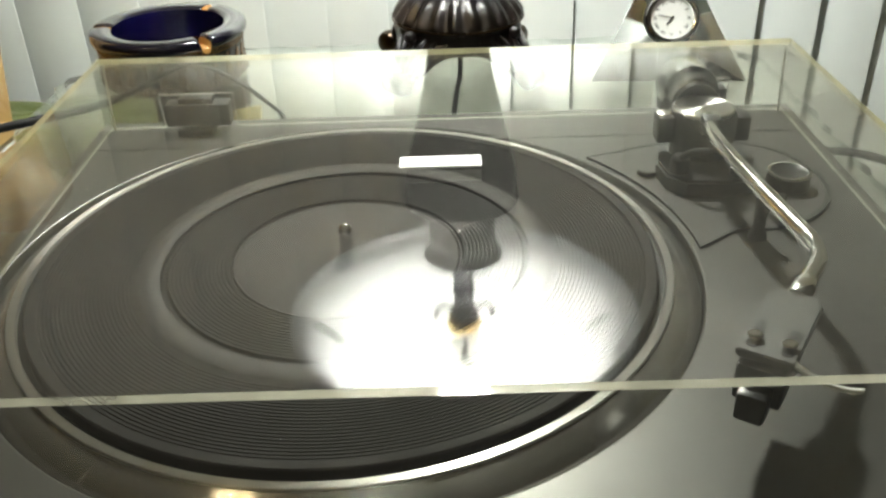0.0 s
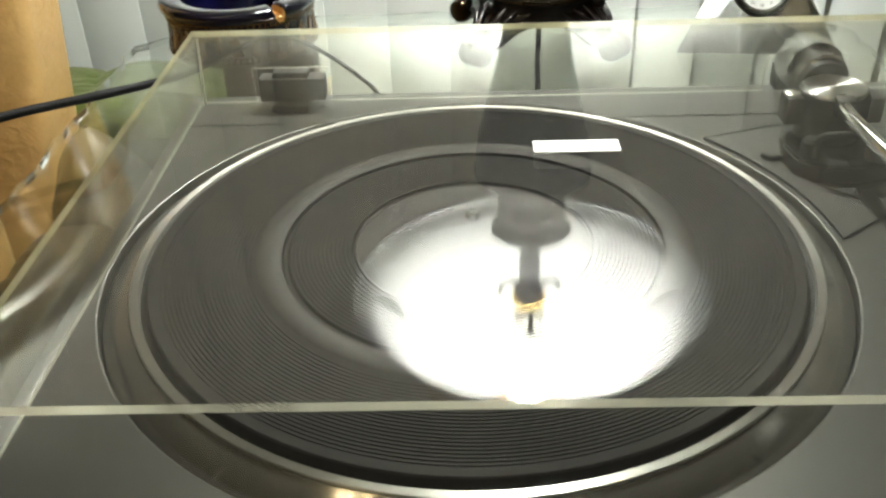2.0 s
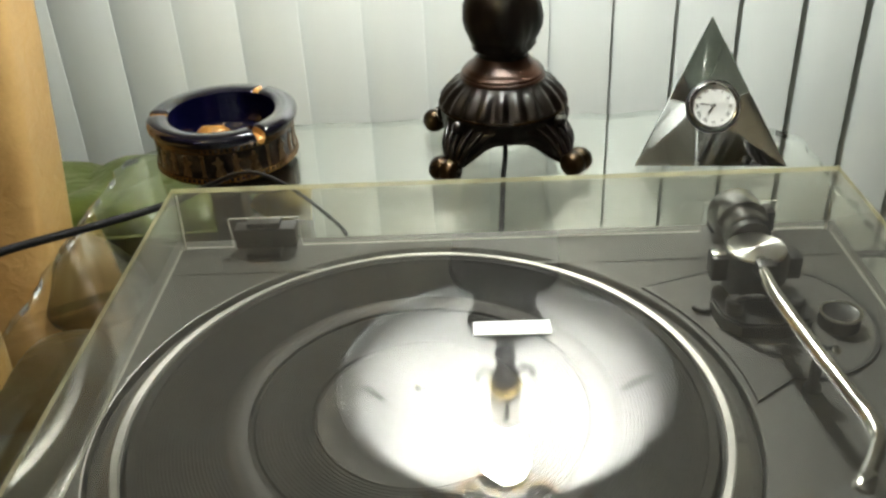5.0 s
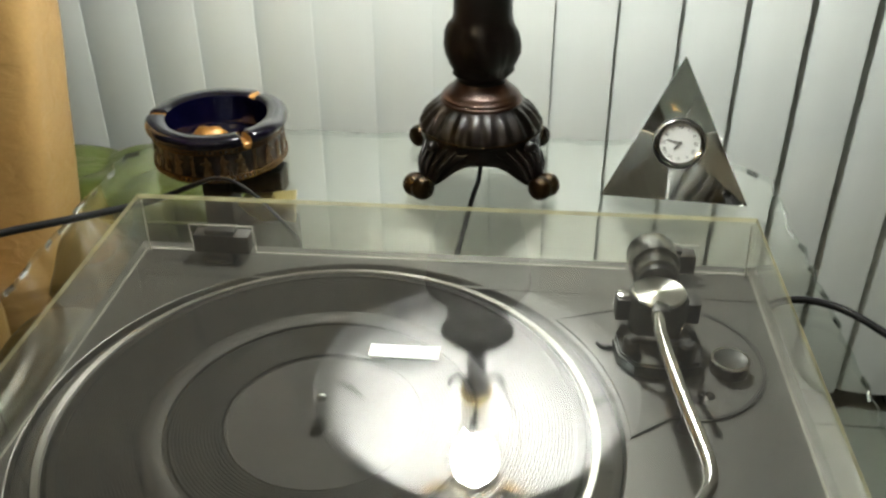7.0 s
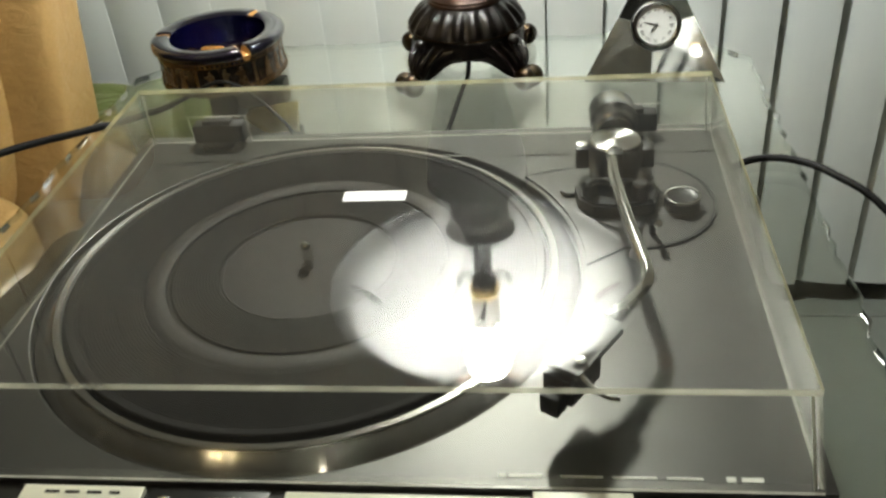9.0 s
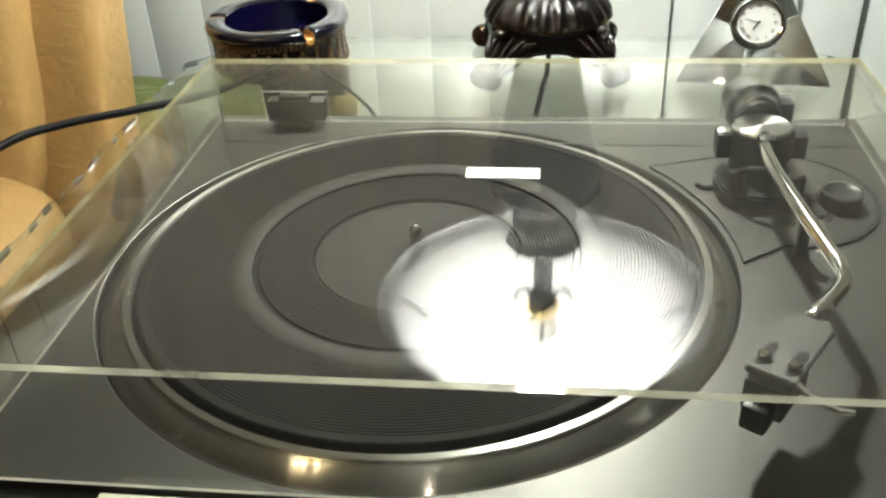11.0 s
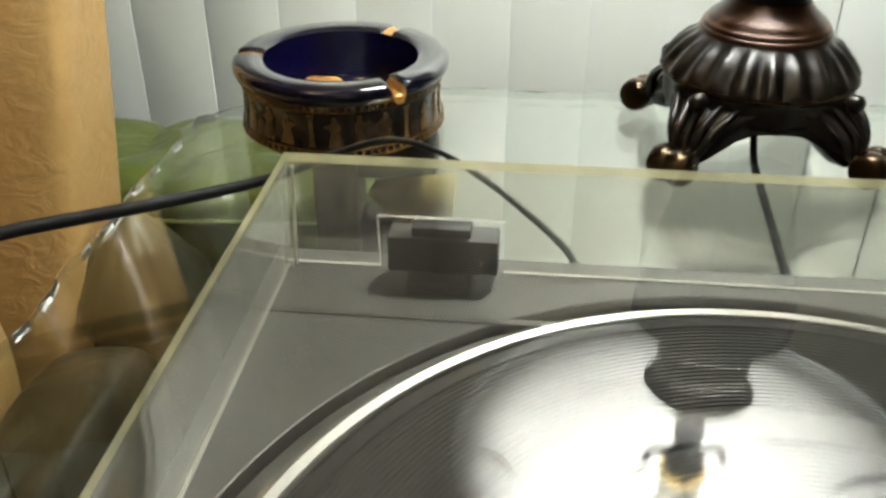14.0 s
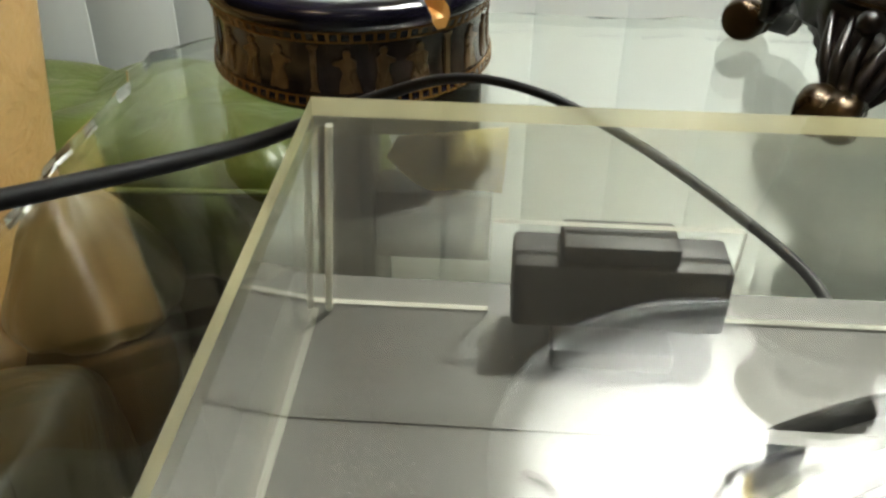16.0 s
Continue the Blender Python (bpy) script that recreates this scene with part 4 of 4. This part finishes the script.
part("column", lathe([(0.0230, 0.0950), (0.0225, 0.0985), (0.0275, 0.1015), (0.0290, 0.1045), (0.0278, 0.1080), (0.0310, 0.1130), (0.0345, 0.1230), (0.0352, 0.1320), (0.0335, 0.1430), (0.0300, 0.1500), (0.0282, 0.1540), (0.0272, 0.1600), (0.0272, 0.1750), (0.0290, 0.2050), (0.0360, 0.2450), (0.0455, 0.2850), (0.0530, 0.3150), (0.0560, 0.3350), (0.0545, 0.3480)], 96, wave=carved), M_BRONZE, lamp, "carved column flaring into a vase", 70)
part("vase_rim", lathe([(0.0545, 0.3480), (0.0580, 0.3520), (0.0575, 0.3580), (0.0500, 0.3640), (0.0350, 0.3710), (0.0300, 0.3760), (0.0330, 0.3850), (0.0345, 0.3960), (0.0330, 0.4080), (0.0290, 0.4150)], 96), M_POLISHED, lamp, "ribbed vase rim and neck", 70)
part("cap", lathe([(0.0285, 0.4150), (0.0405, 0.4190), (0.0415, 0.4215), (0.0405, 0.4230), (0.0110, 0.4245)], 72), M_POLISHED, lamp, "dark disc cap", 50)
part("tube", lathe([(0.0105, 0.4240), (0.0105, 0.4640), (0.0118, 0.4650), (0.0118, 0.4720), (0, 0.4725)], 40), M_LAMPMETAL, lamp, "grey metal tube", 50)
SAD, BUL = 0.499, 0.514
part("harp_saddle", tube([(-0.0310, 0, SAD + 0.004), (-0.0300, 0, SAD - 0.006), (-0.0220, 0, SAD - 0.010), (0, 0, SAD - 0.006), (0.0220, 0, SAD - 0.010), (0.0300, 0, SAD - 0.006), (0.0310, 0, SAD + 0.004)], 0.0030, 12, 8), M_LAMPMETAL, lamp, "harp saddle", 60)
part("tube", lathe([(0.0105, 0.4720), (0.0105, SAD - 0.006), (0.0150, SAD - 0.002), (0.0150, SAD)], 40), M_LAMPMETAL, lamp, "", 50)
sock = part("socket", lathe([(0.0130, SAD), (0.0185, SAD + 0.006), (0.0195, SAD + 0.014), (0.0170, SAD + 0.018), (0, SAD + 0.018)], 48), M_BRASS, lamp, "brass bulb socket", 60)
part("sleeve", lathe([(0.0165, SAD + 0.0182), (0.0172, SAD + 0.024), (0.0172, BUL + 0.050), (0.0160, BUL + 0.052), (0, BUL + 0.052)], 48), M_SLEEVE, sock, "pale socket sleeve", 60)
part("switch_key", tube([(0.000, -0.018, SAD + 0.024), (-0.002, -0.030, SAD + 0.026), (-0.004, -0.040, SAD + 0.028)], 0.0026, 12, 6, taper=lambda u: 0.8 + 0.9 * u * u), M_BLACK, sock, "turn key")
part("harp", tube([(-0.031, 0, SAD + 0.002), (-0.050, 0, SAD + 0.060), (-0.052, 0, SAD + 0.110), (-0.030, 0, SAD + 0.170), (0, 0, SAD + 0.186), (0.030, 0, SAD + 0.170), (0.052, 0, SAD + 0.110), (0.050, 0, SAD + 0.060), (0.031, 0, SAD + 0.002)], 0.0018, 8, 8), M_SLEEVE, lamp, "pale wire harp", 60)
part("bulb", lathe([(0, BUL + 0.0525), (0.0135, BUL + 0.0525), (0.0150, BUL + 0.062), (0.0210, BUL + 0.078), (0.0280, BUL + 0.092), (0.0300, BUL + 0.105), (0.0270, BUL + 0.120), (0.0180, BUL + 0.131), (0, BUL + 0.136)], 32), M_BULB, lamp, "lit frosted bulb", 70)
SZ0, SZ1, SR0, SR1 = 0.496, 0.722, 0.188, 0.080
BELL = [(SR0, SZ0), (0.1715, 0.508), (0.1570, 0.527), (0.1435, 0.552), (0.128, 0.580), (0.112, 0.630), (0.095, 0.680), (SR1, SZ1)]


def bell(inset, thick):
    """A flared shell of revolution, open at both ends."""
    return lathe([(r - inset, z + inset * 0.3) for r, z in BELL] + [(r - inset - thick, z + inset * 0.3) for r, z in BELL[::-1]], 96, closed=True)


shade = part("shade", bell(0, 0.0012), M_SHADE, lamp, "beige bell-shaped fabric shade", 60)
part("liner", bell(0.0018, 0.0008), M_LINER, shade, "white shade liner", 60)
part("shade_ring", lathe([(SR0 + 0.0012, SZ0 - 0.0012), (SR0 + 0.0012, SZ0 + 0.004), (SR0 - 0.0030, SZ0 + 0.004), (SR0 - 0.0030, SZ0 - 0.0012)], 96, closed=True), M_LINER, shade, "", 0)
part("shade_ring", lathe([(SR1 + 0.0012, SZ1 - 0.003), (SR1 + 0.0012, SZ1 + 0.001), (SR1 - 0.0030, SZ1 + 0.001), (SR1 - 0.0030, SZ1 - 0.003)], 96, closed=True), M_SHADE, shade, "", 0)
for deg, i, bend in ((-3, 1, 0.10), (176, 1, -0.08)):
    ring = [(BELL[k][0] - 0.0042, radians(deg) + bend * (k - i), BELL[k][1]) for k in (i, i + 1, i + 2)]
    part("liner_fold", tube([(r * math.cos(b), r * math.sin(b), z) for r, b, z in ring], 0.0034, 8, 6, taper=lambda u: 0.2 + 0.8 * math.sin(math.pi * (0.9 * u + 0.05))), M_FOLD, shade, "gathered fold in the liner, its shade put into the colour", 60)
for k in range(3):
    a = radians(30 + 120 * k)
    part("spider_arm", tube([(0, 0, SAD + 0.189), (0.04 * math.cos(a), 0.04 * math.sin(a), SAD + 0.190), ((SR1 - 0.002) * math.cos(a), (SR1 - 0.002) * math.sin(a), SZ1 - 0.002)], 0.0018, 8, 6), M_BRASS, shade, "", 60)
cord = solid("lamp_cord", tube([(0.0455, 0.838, GLASS + 0.030), (0.0445, 0.815, GLASS + 0.0035), (0.0410, 0.780, GLASS + 0.0026), (0.0370, 0.720, GLASS + 0.0026), (0.0335, 0.660, GLASS + 0.0026), (0.0330, 0.590, GLASS + 0.0026)], 0.0024, 8), M_CORD, "thin black cord running from the lamp across the glass", "cord", smooth=60)

# ---- ashtray -----------------------------------------------------------
ash = thing("ashtray", "round dark blue glazed ashtray with a gilt frieze", "ashtray", at=(-0.2210, 0.8430, GLASS))


part("body", lathe([(0, 0.0005), (0.0600, 0.0005), (0.0640, 0.0030), (0.0668, 0.0062)], 96), M_NAVYRIM, ash, "dark glazed foot", 60)


def beaded(low, high):
    """Two fine gold lines with a row of small gold bars between them."""
    (r0, z0), (r1, z1) = low, high
    bm = lathe([(r0 - 0.0002, z0), (r0 + 0.0005, z0 + 0.0002), (r0 + 0.0004, z0 + 0.0009), (r0 - 0.0002, z0 + 0.0010)], 120)
    for r, z in ((r1, z1 - 0.0010),):
        ring = [[bm.verts.new((q * math.cos(a), q * math.sin(a), h)) for a in (2 * math.pi * k / 120 for k in range(120))] for q, h in ((r - 0.0002, z), (r + 0.0005, z + 0.0002), (r + 0.0004, z + 0.0009), (r - 0.0002, z + 0.0010))]
        for p, q in zip(ring, ring[1:]):
            for k in range(120):
                bm.faces.new((p[k], p[(k + 1) % 120], q[(k + 1) % 120], q[k]))
    for k in range(84):
        a, w = 2 * math.pi * k / 84, 0.011
        v = [bm.verts.new((q * math.cos(b), q * math.sin(b), h)) for q, h in ((r0 + 0.0004, z0 + 0.0006), (r1 + 0.0004, z1 - 0.0006)) for b in (a - w, a + w)]
        u = [bm.verts.new((c.co.x * 0.99, c.co.y * 0.99, c.co.z)) for c in v]
        bm.faces.new((v[0], v[1], v[3], v[2]))
        bm.faces.new((v[0], v[2], u[2], u[0]))
        bm.faces.new((v[1], u[1], u[3], v[3]))
    return bm


part("lower_trim", beaded((0.0670, 0.0060), (0.0666, 0.0112)), M_GOLD, ash, "beaded gold line", 40)
part("lower_band", lathe([(0.0668, 0.0062), (0.0670, 0.0085), (0.0660, 0.0112)], 96), M_NAVYRIM, ash, "", 60)
part("frieze", lathe([(0.0660, 0.0112), (0.0648, 0.0160), (0.0642, 0.0230), (0.0645, 0.0300), (0.0655, 0.0350)], 96), M_FRIEZE, ash, "dark glaze with gilt figures", 60)
def gilt_plate(outlines, mid):
    """Flat shapes bent round the waisted side at one angle."""
    bm = bmesh.new()
    for outline in outlines:
        lo, hi = [], []
        for u, z in outline:
            r, t = 0.0646 + 0.0012 * ((z - 0.023) / 0.012) ** 2, mid + u / 0.065
            lo.append(bm.verts.new(((r - 0.0004) * math.cos(t), (r - 0.0004) * math.sin(t), z)))
            hi.append(bm.verts.new(((r + 0.0005) * math.cos(t), (r + 0.0005) * math.sin(t), z)))
        bm.faces.new(hi)
        for i in range(len(hi)):
            j = (i + 1) % len(hi)
            bm.faces.new((lo[i], lo[j], hi[j], hi[i]))
    return bm


ROBE = ((-0.0044, 0.0125), (-0.0012, 0.0128), (0.0010, 0.0122), (0.0040, 0.0126), (0.0036, 0.0170), (0.0022, 0.0215), (0.0030, 0.0245), (0.0054, 0.0252), (0.0056, 0.0262), (0.0026, 0.0276), (0.0006, 0.0290), (-0.0012, 0.0288), (-0.0030, 0.0270), (-0.0026, 0.0220), (-0.0036, 0.0170))
COLUMN = ((-0.0024, 0.0125), (0.0024, 0.0125), (0.0013, 0.0145), (0.0013, 0.0310), (0.0024, 0.0330), (-0.0024, 0.0330), (-0.0013, 0.0310), (-0.0013, 0.0145))
rng = random.Random(21)
for k in range(26):
    mid = 2 * math.pi * k / 26 + rng.uniform(-0.02, 0.02)
    g, tilt, h = rng.choice((-1, 1)) * rng.uniform(0.85, 1.25), rng.uniform(-0.0010, 0.0010), rng.uniform(-0.0012, 0.0006)
    if k % 4 == 3:
        part("gilt_column", gilt_plate([COLUMN], mid), M_GILTFIG, ash, "", 0)
    else:
        robe = [(g * u + tilt * (z - 0.012) / 0.02, z + h * (z - 0.012) / 0.02) for u, z in ROBE]
        top = [(tilt * 0.9 + 0.0002 * g + 0.0017 * math.cos(2 * math.pi * i / 10), 0.0305 + h + 0.0019 * math.sin(2 * math.pi * i / 10)) for i in range(10)]
        part("gilt_shape", gilt_plate([robe, top], mid), M_GILTFIG, ash, "", 0)
part("upper_trim", beaded((0.0656, 0.0346), (0.0672, 0.0402)), M_GOLD, ash, "beaded gold line", 40)
part("upper_band", lathe([(0.0655, 0.0350), (0.0664, 0.0375), (0.0672, 0.0400)], 96), M_NAVYRIM, ash, "", 60)


def rim_mesh():
    prof = [(0.0672, 0.0400), (0.0698, 0.0425), (0.0704, 0.0455), (0.0694, 0.0490), (0.0668, 0.0508), (0.0600, 0.0512), (0.0535, 0.0508), (0.0505, 0.0490)]
    bm = bmesh.new()
    seg, rings = 192, []
    for r, z in prof:
        ring = []
        for k in range(seg):
            a = 2 * math.pi * k / seg
            cut = 0
            for c in NOTCH:
                d = abs((a - c + math.pi) % (2 * math.pi) - math.pi) * 0.062
                cut = max(cut, min(1.0, max(0.0, (0.0052 - d) / 0.0026)))
            ring.append(bm.verts.new((r * math.cos(a), r * math.sin(a), z - (0.0075 * cut if z > 0.044 else 0))))
        rings.append(ring)
    for a, b in zip(rings, rings[1:]):
        for k in range(seg):
            j = (k + 1) % seg
            f = bm.faces.new((a[k], a[j], b[j], b[k]))
            ang = 2 * math.pi * (k + 0.5) / seg
            if any(abs((ang - c + math.pi) % (2 * math.pi) - math.pi) * 0.062 < 0.0048 for c in NOTCH) and a[k].co.z > 0.035 and a is not rings[0]:
                f.material_index = 1
    return bm


NOTCH = [radians(-49), radians(63), radians(184)]
part("rim", rim_mesh(), [M_NAVYRIM, M_ORANGE], ash, "broad dark rim with three amber notches", 60)
part("bowl", lathe([(0.0505, 0.0490), (0.0498, 0.0440), (0.0490, 0.0200), (0.0440, 0.0120), (0.0300, 0.0100), (0, 0.0100)], 96), M_COBALT, ash, "cobalt blue bowl", 60)
solid("ash_heap", moved(lathe([(0, 0.016), (0.010, 0.013), (0.017, 0.006), (0.021, 0.0)], 40, wave=lambda a, r, z: 0.003 * math.sin(3 * a)), pose(-0.2390, 0.8600, GLASS + 0.0112)), M_ORANGE, "small amber heap lying in the ashtray", "ash", smooth=60)

# ---- pyramid clock -----------------------------------------------------
clock = thing("pyramid_clock", "solid crystal pyramid desk clock with a white dial", "clock", at=(0.2340, 0.8550, GLASS), turn=-5.0)
HB, HH = 0.0680, 0.1190
bm = bmesh.new()
PV = [bm.verts.new(p) for p in ((-HB, -HB, 0.0006), (HB, -HB, 0.0006), (0, HB * 0.85, 0.0006), (0, 0, HH))]
for f in ((0, 2, 1), (0, 1, 3), (1, 2, 3), (2, 0, 3)):
    bm.faces.new([PV[k] for k in f])
bmesh.ops.bevel(bm, geom=bm.edges[:], offset=0.0008, segments=1, affect="EDGES")
part("pyramid", bm, M_CRYSTAL, clock, "solid clear crystal pyramid", 20)
lean = math.degrees(math.atan2(HB, HH))
u = 0.42
CF = pose(0, -HB * (1 - u) - 0.0075, HH * u, 90 - lean)
bez = part("bezel", moved(lathe([(0.0, -0.004), (0.0222, -0.004), (0.0228, 0.004), (0.0222, 0.0072), (0.0204, 0.0084), (0.0186, 0.0078), (0.0180, 0.0060)], 72), CF), M_CHROME, clock, "chrome bezel", 50)
part("bezel_ring", moved(lathe([(0.0226, 0.0000), (0.0240, 0.0020), (0.0236, 0.0056), (0.0226, 0.0066)], 72), CF), M_BLACK, bez, "black outer ring", 50)
dialp = part("dial", moved(lathe([(0, 0.0058), (0.0184, 0.0058)], 64), CF), M_DIAL, clock, "white dial", 0)
NUM = ["XII", "I", "II", "III", "IIII", "V", "VI", "VII", "VIII", "IX", "X", "XI"]
for k, word in enumerate(NUM):
    a = radians(90 - 30 * k)
    cu = bpy.data.curves.new("numeral", "FONT")
    cu.body, cu.size, cu.align_x, cu.align_y, cu.extrude = word, 0.0042, "CENTER", "CENTER", 0.00008
    tmp = bpy.data.objects.new("numeral", cu)
    me = bpy.data.meshes.new_from_object(tmp)
    bpy.data.objects.remove(tmp)
    me.materials.append(M_INK)
    ob = new("numeral", me)
    ob.parent = dialp
    ob.matrix_basis = CF @ pose(0.0144 * math.cos(a), 0.0144 * math.sin(a), 0.0061, 0, 0, math.degrees(a) - 90)
for name, ang, ln, w in (("hour_hand", 90 - 217, 0.0080, 0.0010), ("minute_hand", 90 - 282, 0.0120, 0.0007)):
    part("clock_" + name.split("_")[0] + "_pointer", moved(box(-0.002, ln, -w / 2, w / 2, 0.0063, 0.0066), CF @ pose(0, 0, 0, 0, 0, ang)), M_INK, dialp, "", 0)

# ---- leather armchair and ottoman --------------------------------------
def leaning(bm, lean, z0):
    for v in bm.verts:
        v.co.y += lean * (v.co.z - z0)
    return bm


chair = thing("leather_armchair", "tan leather armchair with creased cushions, beside the table", "armchair")
part("backrest", leaning(pillow(-0.80, -0.437, 0.845, 0.950, -0.34, 0.42, 30, 8.0, 0.004, 1.0, 0.004), 0.26, -0.17), M_TAN, chair, "tall creased backrest", 80)
part("backrest", leaning(pillow(-1.25, -0.500, 0.790, 0.93, -0.28, 0.40, 30, 6.0, 0.006, 7.0, 0.004), 0.26, -0.17), M_TAN, chair, "inner back cushion", 80)
part("seat", pillow(-1.15, -0.422, 0.30, 0.825, -0.32, -0.142, 26, 4.0, 0.014, 3.0, 0.005), M_TAN, chair, "plump seat cushion", 80)
part("base", pillow(-1.15, -0.45, 0.38, 0.94, FLOOR, -0.33, 20, 8.0, 0.006, 5.0, 0.006), M_UNDER, chair, "leather-covered base", 80)
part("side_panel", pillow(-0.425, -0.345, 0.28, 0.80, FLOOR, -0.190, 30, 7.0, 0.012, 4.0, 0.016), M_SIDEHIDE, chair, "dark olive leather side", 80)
ott = thing("leather_ottoman", "olive green leather ottoman with gathered seams, beyond the glass edge", "ottoman")


def gathers(bm, z_seam, depth):
    """Upright folds that start at a seam and open downwards."""
    for v in bm.verts:
        if v.co.z < z_seam:
            k = min(1.0, (z_seam - v.co.z) / 0.03)
            u = v.co.x + 0.7 * v.co.y
            v.co.y += depth * k * (math.sin(u * 150 + 2 * math.sin(u * 37)) + 0.6 * math.sin(u * 61))
    return bm


cushion = part("cushion", gathers(pillow(-0.62, -0.225, 0.945, 1.13, -0.30, -0.172, 44, 4.6, 0.014, 9.0, 0.026), -0.203, 0.0042), M_GREEN, ott, "puckered green cushion", 80)
part("piping", tube([(-0.60, 0.948, -0.203), (-0.50, 0.942, -0.200), (-0.42, 0.946, -0.206), (-0.34, 0.941, -0.201), (-0.27, 0.952, -0.205)], 0.0026, 8, 8), M_GREEN, cushion, "sewn seam", 60)
part("base", pillow(-0.58, -0.235, 0.955, 1.10, FLOOR, -0.270, 16, 8.0, 0.004, 2.0, 0.004), M_DARKHIDE, ott, "dark brown base", 80)


def gathered(a, r, z):
    return r * (0.05 * math.sin(9 * a) + 0.03 * math.sin(17 * a + 1)) * (0.1 + 5 * (-0.15 - z))


stool = thing("leather_pouffe", "olive tan leather pouffe gathered to a point at the top", "pouffe")
part("cover", lathe([(0.003, -0.158), (0.012, -0.165), (0.027, -0.181), (0.042, -0.203), (0.056, -0.226), (0.060, -0.238), (0.056, -0.250), (0.045, -0.258)], 96, (-0.408, 0.880), wave=gathered), M_OLIVE, stool, "gathered leather cover", 80)
part("base", lathe([(0, FLOOR), (0.055, FLOOR), (0.055, -0.28), (0.042, -0.257), (0, -0.257)], 48, (-0.408, 0.880)), M_DARKHIDE, stool, "dark brown base", 60)
# ---- cords -------------------------------------------------------------
solid("player_cord", tube([(-0.50, 0.40, -0.14), (-0.42, 0.520, -0.052), (-0.374, 0.590, -0.032), (-0.343, 0.623, -0.030), (-0.290, 0.655, -0.030), (-0.235, 0.686, -0.028), (-0.195, 0.688, -0.012), (-0.165, 0.672, 0.005), (-0.140, 0.652, 0.011), (-0.115, 0.630, 0.008), (-0.092, 0.608, 0.001), (-0.078, 0.592, -0.005), (-0.074, 0.574, -0.009)], 0.0037, 12, taper=lambda u: 0.94 - 0.56 * max(0, min(1, (u - 0.35) * 4))), M_CORD, "black power cord arching over the glass into the player", "cord", smooth=60)
solid("side_cord", tube([(0.262, 0.600, -0.0575), (0.292, 0.6235, -0.0575), (0.323, 0.6225, -0.0575), (0.352, 0.600, -0.060), (0.385, 0.566, -0.075), (0.44, 0.50, -0.14), (0.50, 0.42, -0.30), (0.55, 0.38, -0.62), (0.60, 0.36, FLOOR + 0.005)], 0.0031, 12), M_CORD, "black power cord hanging over the glass edge", "cord", smooth=60)

# ---- ceiling lamps behind the viewer -----------------------------------
def bulb_profile(r):
    return [(0, -0.060), (0.5 * r, -0.062), (0.9 * r, -0.060 - 0.8 * r), (r, -0.060 - 1.4 * r), (0.7 * r, -0.060 - 2.1 * r), (0, -0.060 - 2.4 * r)]


fixture = thing("ceiling_lamp", "ceiling lamp with three small warm bulbs, lit", "ceiling lamp", at=(-0.83, -0.39, CEIL))
part("rose", lathe([(0, 0), (0.12, 0), (0.11, -0.02), (0, -0.03)], 40), M_BRASS, fixture)
for k in range(3):
    px = (-0.10, -0.02, 0.10)[k]
    part("arm", tube([(0, 0, -0.028), (px * 0.5, 0, -0.045), (px, 0, -0.060)], 0.008, 10, 6), M_BRASS, fixture)
    part("bulb", lathe(bulb_profile(0.016), 24, (px, 0)), M_CEILBULB, fixture, "small warm bulb", 60)
pendant = thing("ceiling_spot", "small ceiling lamp with one pale bulb, lit", "ceiling lamp", at=(0.26, -1.46, CEIL))
part("rose", lathe([(0, 0), (0.07, 0), (0.065, -0.02), (0.02, -0.03), (0.018, -0.060), (0, -0.060)], 40), M_BRASS, pendant)
part("bulb", lathe(bulb_profile(0.017), 24), M_SPOTBULB, pendant, "single pale bulb", 60)

# ---- floor tiles -------------------------------------------------------
tile = finish(box(-0.2, 0.2, -0.2, 0.2, -0.004, 0.0, 0.0015, 1), M_FLOOR, 0)
for i in range(-6, 6):
    for j in range(-6, 4):
        ob = new("tile", tile)
        ob.parent = floor
        ob.matrix_basis = pose(0.10 + i * 0.403, 0.16 + j * 0.403, FLOOR)
